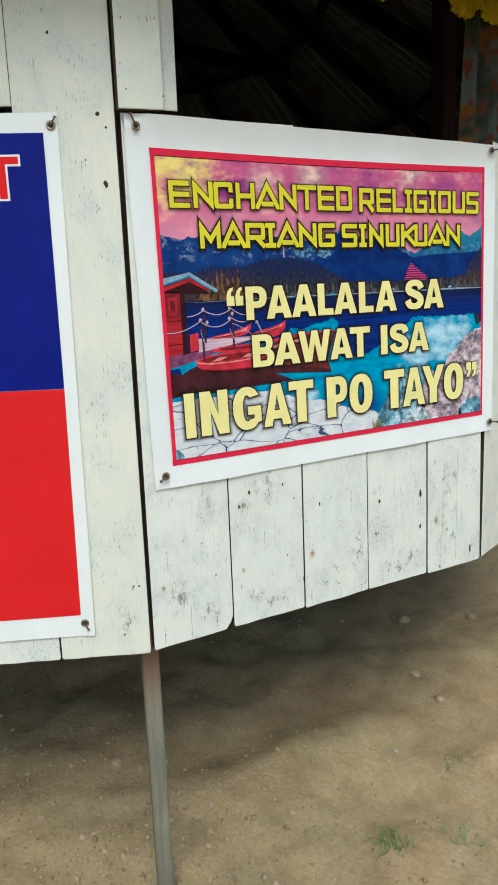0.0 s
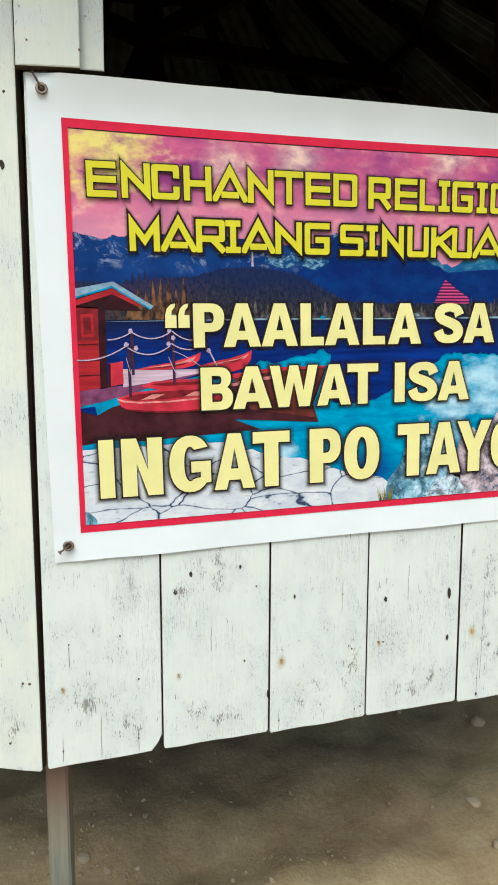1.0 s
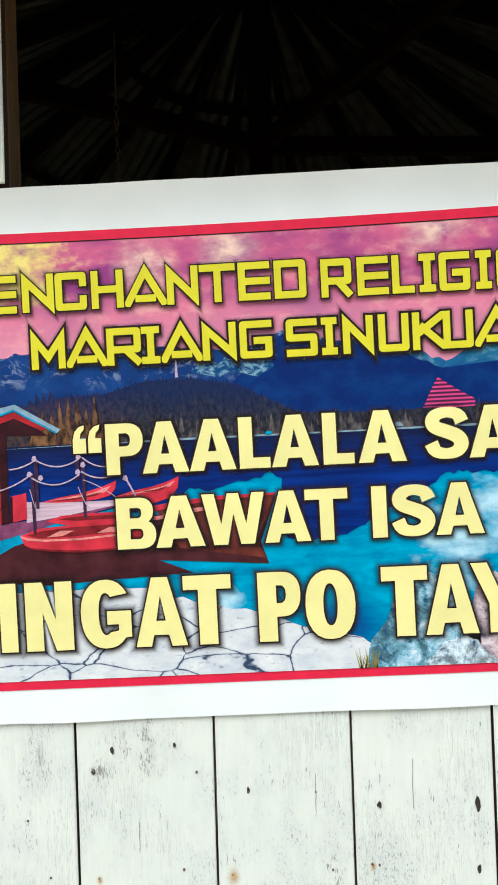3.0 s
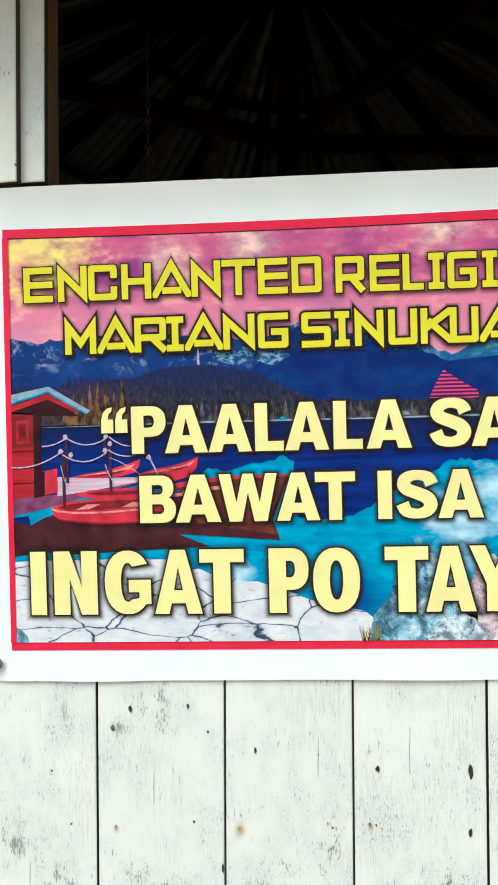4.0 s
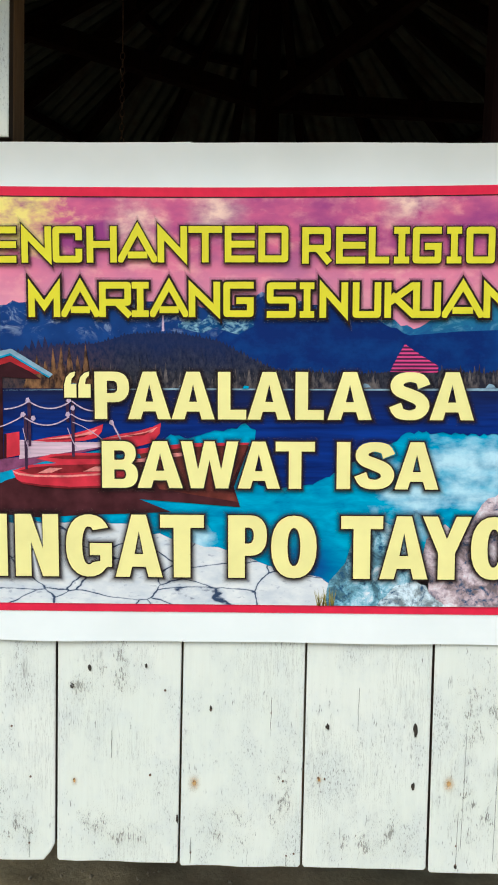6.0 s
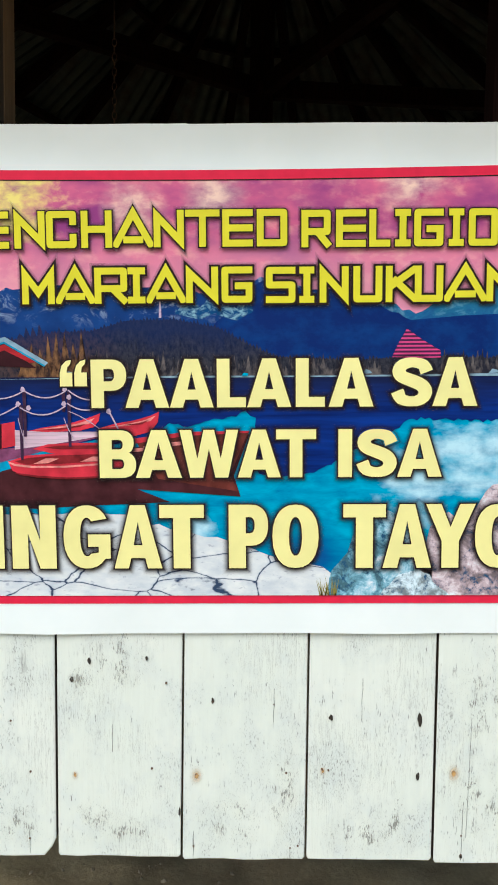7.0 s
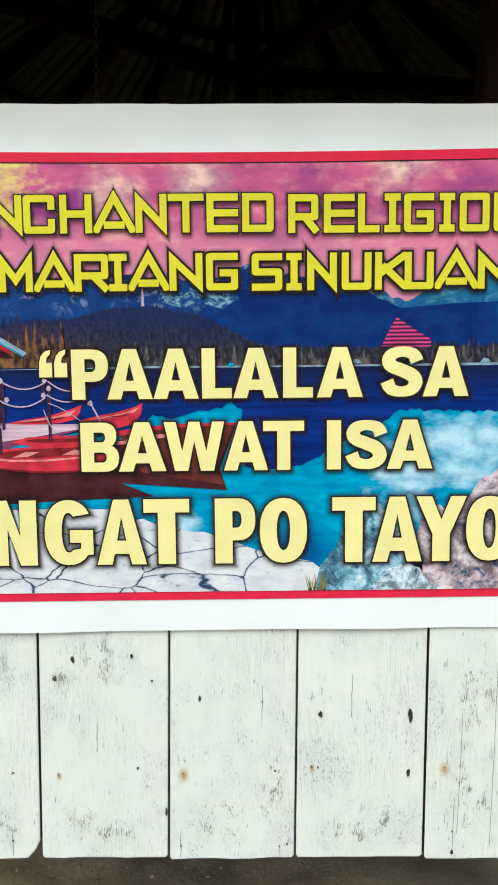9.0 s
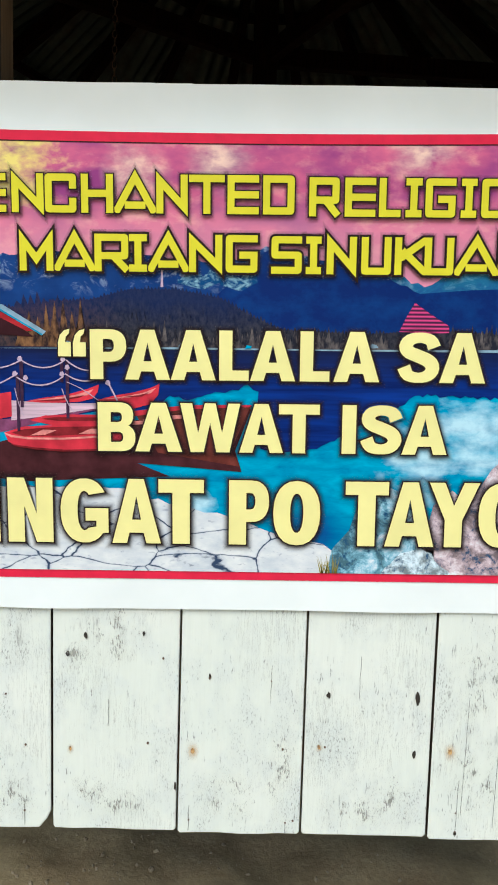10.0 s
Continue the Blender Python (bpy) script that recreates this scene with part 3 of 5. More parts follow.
def banner_sheet(a0, a1, b0, b1, tug=()):
    """The vinyl: flat in the print, rippled towards the hem, drawn up at its eyelets."""
    bm = bmesh.new()
    xs, zs = np.linspace(a0, a1, 61), np.linspace(b0, b1, 47)
    grid = []
    for z in zs:
        row = []
        for x in xs:
            hem = min(1.0, max(0.0, max(0.0 - x, x - 0.925, -z, z - 0.655)) / 0.04)
            y = -hem * (0.0018 + 0.0030 * noise.noise(Vector((x * 6, 0, z * 6))))
            y -= 0.012 * (max(0.0, z - 0.652) / 0.068) ** 2 * min(1.0, max(0.0, (x + 0.05) / 0.09))
            for ex, ez in tug:
                d = math.hypot(x - ex, z - ez)
                if d < 0.09:
                    y -= hem * 0.0038 * (1 - d / 0.09) * (0.4 + math.cos(9 * math.atan2(z - ez, x - ex)))
            low = (0.003 + 0.007 * max(0.0, x)) * max(0.0, z - 0.652) / 0.068
            edge = 0.0015 * noise.noise(Vector((x * 9, 3, z * 9)))
            row.append(bm.verts.new((x + edge, y, z + edge - low)))
        grid.append(row)
    for r, q in zip(grid, grid[1:]):
        for i in range(len(xs) - 1):
            bm.faces.new((r[i], r[i + 1], q[i + 1], q[i]))
    backing(bm)
    return bm


EYELETS = ((-0.021, 0.696), (-0.021, -0.018), (0.944, 0.699), (0.952, -0.021))
banner = tagged(link("banner", banner_sheet(-0.044, 0.968, -0.048, 0.722, EYELETS), VINYL, smooth=True), "white vinyl banner with lake picture and yellow lettering, nailed to planks", "banner")
banner.matrix_world = pose(0.061, 0.0005, 1.168, 0, -1.35, 0)


def level(k):
    return -0.0008 - 0.00022 * k


def art(name, pts, k, material, label=""):
    """A printed shape in millimetres from the picture's lower left corner, on layer k."""
    bm = bmesh.new()
    bm.faces.new([bm.verts.new((a / 1000, level(k), b / 1000)) for a, b in pts])
    bm.normal_update()
    bmesh.ops.triangulate(bm, faces=bm.faces[:])
    bmesh.ops.recalc_face_normals(bm, faces=bm.faces[:])
    return part(name, bm, material, banner, label)


def rough_line(pts, step, size, seed, spiky=False):
    """The line through pts with a broken outline: crags, or tree tops."""
    r, out = random.Random(seed), []
    for (a, b), (c, d) in zip(pts, pts[1:]):
        n = max(1, int(abs(c - a) / step))
        for i in range(n):
            f = i / n
            x, z = a + (c - a) * f, b + (d - b) * f
            if spiky:
                h = size * r.uniform(0.25, 1.0)
                out += [(x, z), (x + step * 0.4, z + h)]
            else:
                out.append((x, z + size * r.uniform(-1, 1)))
    return out + [pts[-1]]


def ribbon(bm, pts, half, y, closed=False, stretch=None):
    """A flat stroke of even width with mitred corners through pts (x, z)."""
    p = [Vector((a, b)) for a, b in pts]
    n = len(p)
    ext = half if stretch is None else stretch
    e0, e1 = ext if isinstance(ext, tuple) else (ext, ext)
    if not closed:
        p[0] = p[0] + (p[0] - p[1]).normalized() * e0
        p[-1] = p[-1] + (p[-1] - p[-2]).normalized() * e1
    side = []
    for i in range(n):
        a, b = p[i - 1] if (closed or i) else None, p[(i + 1) % n] if (closed or i < n - 1) else None
        d0 = (p[i] - a).normalized() if a is not None else (b - p[i]).normalized()
        d1 = (b - p[i]).normalized() if b is not None else d0
        n0, n1 = Vector((-d0.y, d0.x)), Vector((-d1.y, d1.x))
        m = (n0 + n1)
        m = m / max(m.length_squared / 2, 0.2) if m.length > 1e-6 else n0
        side.append((p[i] + m * half, p[i] - m * half))

    for i in range(n if closed else n - 1):
        a, b = side[i], side[(i + 1) % n]
        bm.faces.new([bm.verts.new((q.x, y - 0.000025 * (i % 4), q.y)) for q in (a[0], b[0], b[1], a[1])])


# red border and sky
x0, x1, z0, z1 = 9, 922, 13, 646
def sag(b):
    """Points along a level line at height b, which hangs a little between its fixings."""
    return [(a, b - 5.0 * math.sin(math.pi * min(1, (a + 60) / 1050)) * b / 660) for a in range(0, 931, 93)]


LEAN = 5.0
for k, pts in zip((2.4, 2.4, 13.4, 2.4), ([(max(a, LEAN), b) for a, b in sag(660)] + [(max(a, LEAN), b) for a, b in sag(z1)][::-1], [(0, 0), (930, 0), (930, z0), (0, z0)], [(0, z0), (x0, z0), (x0 + LEAN, z1 - 1), (LEAN, z1 - 1)], [(x1, z0), (930, z0), (930, z1 - 1), (x1, z1 - 1)])):
    art("printed_border", pts, k, BORDER, "red printed border strip")
art("printed_line", [(max(a, x0 + 3), b - 1.4) for a, b in sag(z1)[:-1]] + [(max(a, x0 + 3), b + 0.2) for a, b in sag(z1)[:-1]][::-1], 3.4, OUTLINE, "thin dark line under the border")
art("printed_sky", [(x0, 400), (x1, 400), (x1, z1), (x0, z1)], 1, SKY, "pink and violet clouds with a yellow glow")
# mountains
ridge = [(x0, 491), (45, 482), (95, 486), (140, 497), (200, 470), (262, 486), (330, 478), (420, 480), (458, 499), (520, 482), (600, 474), (651, 458), (690, 444), (740, 470), (790, 478), (850, 498), (880, 486), (x1, 512)]
art("printed_range", [(x0, 345)] + rough_line(ridge, 9, 3.5, 3) + [(x1, 345)], 2, FAR, "navy and teal snowy mountains")
art("printed_mountain", [(330, 345), (390, 432)] + rough_line([(400, 440), (430, 468), (462, 496), (500, 484), (560, 478), (625, 462), (684, 434)], 9, 2, 5) + [(760, 440), (x1, 446), (x1, 345)], 3, NAVY, "deep navy mountain")
for i, (a, b, w) in enumerate(((330, 446, 62), (392, 444, 50))):
    art("printed_snow", [(a, b)] + rough_line([(a, b + 3), (a + w * 0.3, b + 20), (a + w * 0.6, b + 13), (a + w, b + 24)], 3, 5, 70 + i) + [(a + w * 1.1, b + 4), (a + w * 0.6, b - 9), (a + w * 0.3, b - 5)], 4, SNOW, "snowy teal slope")
# wooded hill, water
art("printed_hill", [(x0, 300)] + rough_line([(x0, 412), (95, 408), (150, 418), (200, 420), (260, 436), (330, 436), (392, 424), (440, 398), (480, 380), (600, 374), (700, 380), (800, 376), (880, 388), (x1, 396)], 5, 7, 9, True) + [(x1, 300)], 5, HILL, "dark wooded hill and treeline")
art("printed_grove", [(868, 300)] + rough_line([(868, 400), (900, 440), (x1, 452)], 6, 16, 12, True) + [(x1, 262), (905, 250), (890, 290)], 6, HILL, "tall dark brown trees")
art("printed_grove", [(90, 340)] + rough_line([(90, 412), (130, 414), (180, 408), (205, 400)], 9, 20, 14, True) + [(210, 340)], 6, HILL, "brown trees by the hut")
def firs(x_from, x_to, base, tall, many, k, material, seed, label):
    """A row of pointed trees with jagged sides, drawn as one print."""
    r, bm, gap = random.Random(seed), bmesh.new(), (x_to - x_from) / many
    for i in range(many):
        x, h = x_from + gap * (i + 0.5), tall * r.uniform(0.45, 1.0)
        w, y = min(h * r.uniform(0.18, 0.28), gap * 0.76), level(k + 0.14 * (i % 2))
        side = [(w * (1 - f) * r.uniform(0.75, 1.25), f * h) for f in (0, 0.2, 0.4, 0.6, 0.8)]
        pts = [(x + a, base + b) for a, b in side] + [(x, base + h)] + [(x - a * r.uniform(0.8, 1.2), base + b) for a, b in side[::-1]]
        bm.faces.new([bm.verts.new((a / 1000, y, b / 1000)) for a, b in pts])
    bmesh.ops.triangulate(bm, faces=bm.faces[:])
    bmesh.ops.recalc_face_normals(bm, faces=bm.faces[:])
    return tagged(part("printed_treeline", bm, material, banner), label, kind="stuff")


firs(92, 206, 346, 76, 9, 6.35, FIR_BROWN, 51, "tall brown firs by the hut")
firs(96, 202, 346, 52, 12, 6.7, FIR_BROWN, 56, "brown firs by the hut")
firs(206, 330, 348, 46, 16, 6.35, FIR, 52, "grey firs at the foot of the hill")
firs(330, 640, 350, 36, 44, 6.35, FIR, 53, "grey firs along the far shore")
firs(334, 644, 350, 24, 60, 6.7, FIR, 57, "small grey firs along the far shore")
firs(730, 915, 350, 42, 26, 6.35, FIR, 54, "grey firs along the far shore")
firs(220, 430, 390, 30, 34, 5.4, HILL, 55, "dark firs on the hill")
art("printed_house", [(655, 379), (666, 402), (677, 421), (700, 405), (728, 388), (728, 378), (700, 377)], 7, PYRAMID, "red striped pyramid house")
art("printed_tower", [(305, 440), (309, 440), (308, 466), (306, 466)], 6, ROPE, "small pink tower")
art("printed_lake", [(x0, z0), (x1, z0), (x1, 345), (x0, 345)], 3, LAKE, "bright turquoise lake water")
art("printed_reflection", [(x0, 352), (x1, 352), (x1, 268)] + rough_line([(905, 284), (800, 282), (700, 286), (682, 284), (660, 270), (636, 256), (609, 244), (571, 221), (546, 209), (517, 198), (454, 203), (446, 242), (450, 290), (434, 297), (400, 287), (372, 284), (345, 277), (318, 280), (300, 264), (240, 250)], 6, 2.5, 17) + [(x0, 240)], 7, DEEP, "deep blue mirrored mountains")
art("printed_shore_line", [(40, 349), (330, 353), (560, 352), (840, 354), (x1, 351), (x1, 350), (560, 350), (330, 350)], 8, SLATE, "pale far shore line")
art("printed_motor_boat", [(428, 351), (438, 351), (439, 356), (432, 357)], 8, LAKE, "tiny pale boat")
for i, a in enumerate((160, 330, 610, 800)):
    art("printed_far_house", [(a, 354), (a + 16, 355), (a + 13, 359), (a + 6, 361)], 8, SLATE, "pale far house")
# dark water under the dock, cyan wedge left open
art("printed_dark_water", [(x0, 226), (90, 214), (300, 250), (440, 264), (416, 200), (426, 168), (375, 172), (268, 180), (318, 160), (250, 157), (180, 154), (110, 150), (60, 154), (x0, 148)], 8, BOAT_DARK, "dark mirrored boats")
art("printed_dark_water", [(x0, 130), (x0, 178), (70, 172), (120, 166), (190, 160), (240, 150), (200, 130)], 7, LAKE, "turquoise water by the shore")
art("printed_boat", [(268, 252), (345, 266), (441, 268), (436, 262), (410, 200), (424, 176), (300, 196)], 9, BOAT_BROWN, "brown side of a boat")
art("printed_boat_rim", [(262, 250), (345, 262), (438, 266), (440, 269), (345, 268), (262, 258)], 10, BOAT, "red boat rim")
for a, b in ((250, 236), (278, 240), (318, 246)):
    art("printed_boat_bench", [(a, b), (a + 30, b + 3), (a + 30, b + 8), (a, b + 6)], 10, BOAT_IN, "pale red bench")
# hut
art("printed_hut", [(x0, 238), (52, 243), (50, 384), (x0, 384)], 9, HUT_RED, "red plank hut")
art("printed_hut_shade", [(x0, 372), (118, 366), (74, 396), (x0, 382)], 10, HUT_DARK, "shade under the hut roof")
art("printed_hut_wall", [(x0, 318), (46, 320), (46, 372), (x0, 374)], 10, HUT_SHADED, "shaded upper hut wall")
art("printed_hut_window", [(18, 324), (38, 325), (38, 362), (18, 361)], 11, HUT_RED, "red shutter")
art("printed_hut_window", [(22, 329), (34, 330), (34, 357), (22, 356)], 12, HUT_SHADED, "dark shutter board")
art("printed_hut_corner", [(44, 240), (56, 242), (57, 370), (46, 370)], 11, HUT_DARK, "dark hut corner")
art("printed_hut_gable", [(x0, 383), (70, 402), (118, 375), (108, 374), (70, 393), (x0, 374)], 11, HUT_RED, "red gable board")
for b in (262, 286, 312):
    art("printed_hut_seam", [(x0, b), (46, b + 1), (46, b + 2.2), (x0, b + 1.4)], 12, HUT_DARK, "seam between hut boards")
art("printed_roof", [(x0, 386), (70, 404), (131, 369), (136, 374), (72, 413), (x0, 401)], 12, SLATE, "blue-grey hut roof edge")
art("printed_roof_edge", [(x0, 385), (70, 403), (130, 368), (131, 370), (70, 406), (x0, 388)], 13, PONTOON, "blue roof underside")
# deck and pontoon
art("printed_pontoon", [(7, 216), (44, 221), (80, 229), (135, 243), (210, 257), (213, 248), (139, 233), (89, 217), (60, 209), (37, 197), (12, 204)], 9, PONTOON, "bright blue pontoon")
art("printed_pontoon_shade", [(7, 209), (34, 212), (37, 197), (12, 204)], 10, DEEP, "shaded pontoon side")
art("printed_deck_front", [(8, 238), (81, 245), (137, 250), (210, 266), (210, 260), (139, 243), (80, 228), (44, 219), (7, 212)], 11, DECK_DARK, "purple deck edge")
art("printed_deck", [(82, 272), (127, 269), (212, 269), (212, 262), (139, 250), (81, 242), (81, 257)], 12, DECK, "pink-lit deck boards")
art("printed_locker", [(58, 281), (82, 285), (82, 248), (57, 243)], 13, BOAT, "red locker on the deck")
art("printed_locker_edge", [(58, 281), (62, 281), (61, 243), (57, 243)], 14, HUT_DARK, "shaded locker side")
# rowing boats, each with its inside, benches and rim
art("printed_boat", [(95, 269), (127, 276), (163, 281), (195, 290), (213, 297), (211, 286), (203, 276), (183, 271), (131, 268)], 11, BOAT, "red rowing boat behind the deck")
art("printed_boat_inside", [(109, 272), (141, 276), (177, 281), (205, 290), (196, 281), (159, 275)], 12, BOAT_IN)
art("printed_boat_shade", [(123, 272), (163, 276), (191, 281), (183, 277), (150, 272)], 13, HUT_SHADED)
art("printed_boat", [(210, 274), (236, 281), (265, 286), (290, 293), (303, 299), (301, 283), (290, 269), (258, 260), (210, 257)], 11, BOAT, "red rowing boat")
art("printed_boat_inside", [(217, 275), (245, 279), (277, 285), (298, 293), (290, 285), (258, 278)], 12, BOAT_IN)
art("printed_boat_shade", [(245, 278), (272, 282), (287, 286), (277, 280)], 13, HUT_SHADED)
art("printed_boat", [(108, 243), (131, 250), (171, 252), (217, 252), (216, 235), (139, 236)], 13, BOAT, "red boat stern")
art("printed_boat_inside", [(126, 245), (149, 248), (213, 248), (213, 243), (153, 242)], 14, HUT_SHADED)
art("printed_boat", [(70, 224), (76, 210), (88, 204), (115, 199), (156, 196), (215, 198), (251, 205), (263, 231), (216, 238), (144, 236), (98, 233)], 15, BOAT, "red rowing boat in front")
art("printed_boat_inside", [(80, 224), (100, 229), (144, 233), (216, 235), (252, 229), (216, 224), (152, 220), (98, 219)], 16, HUT_SHADED, "shaded boat inside")
art("printed_boat_bench", [(109, 220), (131, 221), (149, 228), (129, 229)], 17, BOAT_IN, "pale red bench")
art("printed_boat_bench", [(181, 223), (216, 224), (216, 231), (200, 231)], 17, BOAT_IN, "pale red bench")
art("printed_boat_rim", [(70, 224), (82, 220), (107, 217), (157, 217), (216, 221), (215, 218), (157, 214), (105, 214), (80, 217), (72, 221)], 17, BOAT_IN, "light boat rim")
art("printed_boat_keel", [(78, 207), (115, 202), (161, 199), (215, 201), (215, 198), (156, 196), (115, 199), (88, 203)], 16, HUT_SHADED, "shaded boat foot")
# mooring posts and ropes
for a, b, c in ((92, 226, 310), (166, 246, 330), (98, 262, 332), (158, 300, 334)):
    art("printed_post", [(a - 2, b), (a + 2.5, b), (a + 3, c), (a - 2.5, c)], 16, POLE, "dark mooring post")


def rope(a, b, c, d, sag, wide=1.3):
    bm = bmesh.new()
    pts = [((a + (c - a) * f) / 1000, (b + (d - b) * f - sag * 4 * f * (1 - f)) / 1000) for f in (i / 10 for i in range(11))]
    ribbon(bm, pts, 0.75 * wide / 1000, level(17))
    part("printed_rope", bm, ROPE, banner, "pale printed rope")


rope(10, 288, 92, 312, 8), rope(60, 320, 98, 332, 3), rope(98, 332, 160, 330, 10), rope(92, 306, 160, 308, 12), rope(166, 332, 205, 318, 5), rope(164, 312, 216, 308, 8)
rope(166, 300, 216, 270, -3, 0.8), rope(226, 302, 240, 274, 0, 1.6), rope(88, 290, 100, 250, 5, 0.7), rope(158, 290, 175, 256, 4, 0.8), rope(206, 310, 222, 306, 3, 1.0)
for a, b in ((96, 334), (88, 312), (104, 306), (160, 334), (166, 322), (158, 312), (226, 300)):
    art("printed_knot", [(a - 3.5, b - 2), (a + 1, b - 4.5), (a + 4.5, b - 1), (a + 2, b + 4), (a - 2, b + 3)], 18, ROPE, "knotted rope end")
# shore and rocks
art("printed_paving", [(x0, z0), (590, z0), (575, 40)] + rough_line([(552, 62), (500, 70), (455, 84), (420, 92), (390, 104), (350, 112), (300, 122), (240, 142), (180, 148), (120, 140), (60, 142)], 14, 4, 31) + [(x0, 140)], 9, PAVING, "cracked pale stone paving")
art("printed_rock", [(560, z0), (562, 40)] + rough_line([(566, 52), (590, 78), (602, 120), (640, 150), (668, 138), (700, 120)], 9, 4, 33) + [(720, 60), (720, z0)], 10, ROCK_TEAL, "pale rocks by the water")
art("printed_rock", [(700, z0)] + rough_line([(704, 60), (716, 118), (744, 140), (776, 130), (800, 172), (840, 206), (880, 236), (x1, 246)], 10, 5, 35) + [(x1, z0)], 10, ROCK_PINK, "pinkish boulders")
art("printed_rock", [(640, z0)] + rough_line([(646, 22), (668, 44), (700, 54), (716, 46), (722, 34), (748, z0)], 6, 2, 37), 11, ROCK_WHITE, "white rock")
art("printed_rock", [(752, z0)] + rough_line([(752, 40), (775, 62), (820, 66), (846, 40), (848, z0)], 8, 3, 39), 11, ROCK_PINK, "rounded pink boulder")
art("printed_rock", [(838, z0)] + rough_line([(842, 30), (862, 50), (905, 56), (x1, 44)], 8, 3, 41) + [(x1, z0)], 11, ROCK_TEAL, "blue-grey boulder")
art("printed_corner_stone", [(x0, z0), (30, z0), (26, 24), (16, 34), (x0, 36)], 10, ROCK_TEAL)
GRASS_INK = flat_ink("printed grass", (0.26, 0.22, 0.05), 0.5, 90)
for i in range(16):
    r = random.Random(90 + i)
    a = r.uniform(545, 572)
    art("printed_grass", [(a, z0), (a + 2, z0), (a + r.uniform(-9, 9), z0 + r.uniform(14, 34))], 13, GRASS_INK)

# ---- lettering ----
# each stroke: its spine in the letter's unit box, and which of its corners are rounded
GLYPH = {}
GLYPH["E"] = [([(1, 1), (0, 1), (0, 0), (1, 0)], ()), ([(0, 0.5), (1, 0.5)], ())]
GLYPH["C"] = [([(1, 0.76), (1, 1), (0, 1), (0, 0), (1, 0), (1, 0.24)], (1, 2, 3, 4))]
GLYPH["H"] = [([(0, 0), (0, 1)], ()), ([(1, 0), (1, 1)], ()), ([(0, 0.5), (1, 0.5)], ())]
GLYPH["A"] = [([(-0.02, 0), (0.5, 1.03), (1.02, 0)], ()), ([(0.3, 0.14), (0.7, 0.14)], ())]
GLYPH["N"] = [([(0, 0), (0, 0.92), (1, 0.08), (1, 1)], ())]
GLYPH["M"] = [([(0, 0), (0, 0.9), (0.5, 0.28), (1, 0.9), (1, 0)], ())]
GLYPH["T"] = [([(0, 1), (1, 1)], ()), ([(0.5, 0), (0.5, 0.95)], ())]
GLYPH["D"] = [([(0, 0), (0, 1), (1, 1), (1, 0)], (2, 3))]
GLYPH["R"] = [([(0, 0), (0, 1)], ()), ([(0, 1), (1, 1), (1, 0.40), (0, 0.40)], (1, 2)), ([(0.56, 0.40), (1, 0)], ())]
GLYPH["L"] = [([(0, 1), (0, 0), (1, 0)], ())]
GLYPH["I"] = [([(0, 1), (1, 1)], ()), ([(0, 0), (1, 0)], ()), ([(0.5, 0.05), (0.5, 0.95)], ())]
GLYPH["G"] = [([(1, 1), (0, 1), (0, 0), (1, 0), (1, 0.46), (0.55, 0.46)], (1, 2, 3))]
GLYPH["O"] = [([(0, 0), (0, 1), (1, 1), (1, 0)], (0, 1, 2, 3))]
GLYPH["U"] = [([(0, 1), (0, 0), (1, 0), (1, 1)], (1, 2))]
GLYPH["S"] = [([(1, 1), (0, 1), (0, 0.5), (1, 0.5), (1, 0), (0, 0)], (1, 2, 3, 4))]
GLYPH["K"] = [([(0, 0), (0, 1)], ()), ([(0.98, 1), (0.10, 0.44)], ()), ([(0.36, 0.52), (1, 0)], ())]


def stroke_lines(pts, half, bends, closed, ends):
    """Outline of a stroke along pts: one closed line, or an outer and an inner one; the outer bends are rounded."""
    p = [Vector(q) for q in pts]
    n = len(p)
    if not closed:
        p[0] = p[0] + (p[0] - p[1]).normalized() * ends[0]
        p[-1] = p[-1] + (p[-1] - p[-2]).normalized() * ends[1]
    sides = ([], [])
    for i in range(n):
        a, b = p[i - 1] if closed or i else None, p[(i + 1) % n] if closed or i < n - 1 else None
        d0 = (p[i] - a).normalized() if a is not None else (b - p[i]).normalized()
        d1 = (b - p[i]).normalized() if b is not None else d0
        m = Vector((-d0.y, d0.x)) + Vector((-d1.y, d1.x))
        m = m / max(m.length_squared / 2, 0.2)
        turn = d0.x * d1.y - d0.y * d1.x
        for side, sign in zip(sides, (1, -1)):
            q = p[i] + m * half * sign
            if i in bends and turn * sign < 0:
                u, v, r = q - d0 * half * 1.25, q + d1 * half * 1.25, 5
                side += [u * (1 - f) ** 2 + q * 2 * f * (1 - f) + v * f * f for f in (k / r for k in range(r + 1))]
            else:
                side.append(q)
    return list(sides) if closed else [sides[0] + sides[1][::-1]]


def trim_to(bm, x0, x1, low, high):
    """Cut the strokes off at the sides, the foot and the head of the letter's box."""
    for co, way in (((0, 0, low), (0, 0, -1)), ((0, 0, high), (0, 0, 1)), ((x0, 0, 0), (-1, 0, 0)), ((x1, 0, 0), (1, 0, 0))):
        bmesh.ops.bisect_plane(bm, geom=bm.verts[:] + bm.edges[:] + bm.faces[:], plane_co=co, plane_no=way, clear_outer=True, dist=1e-7)


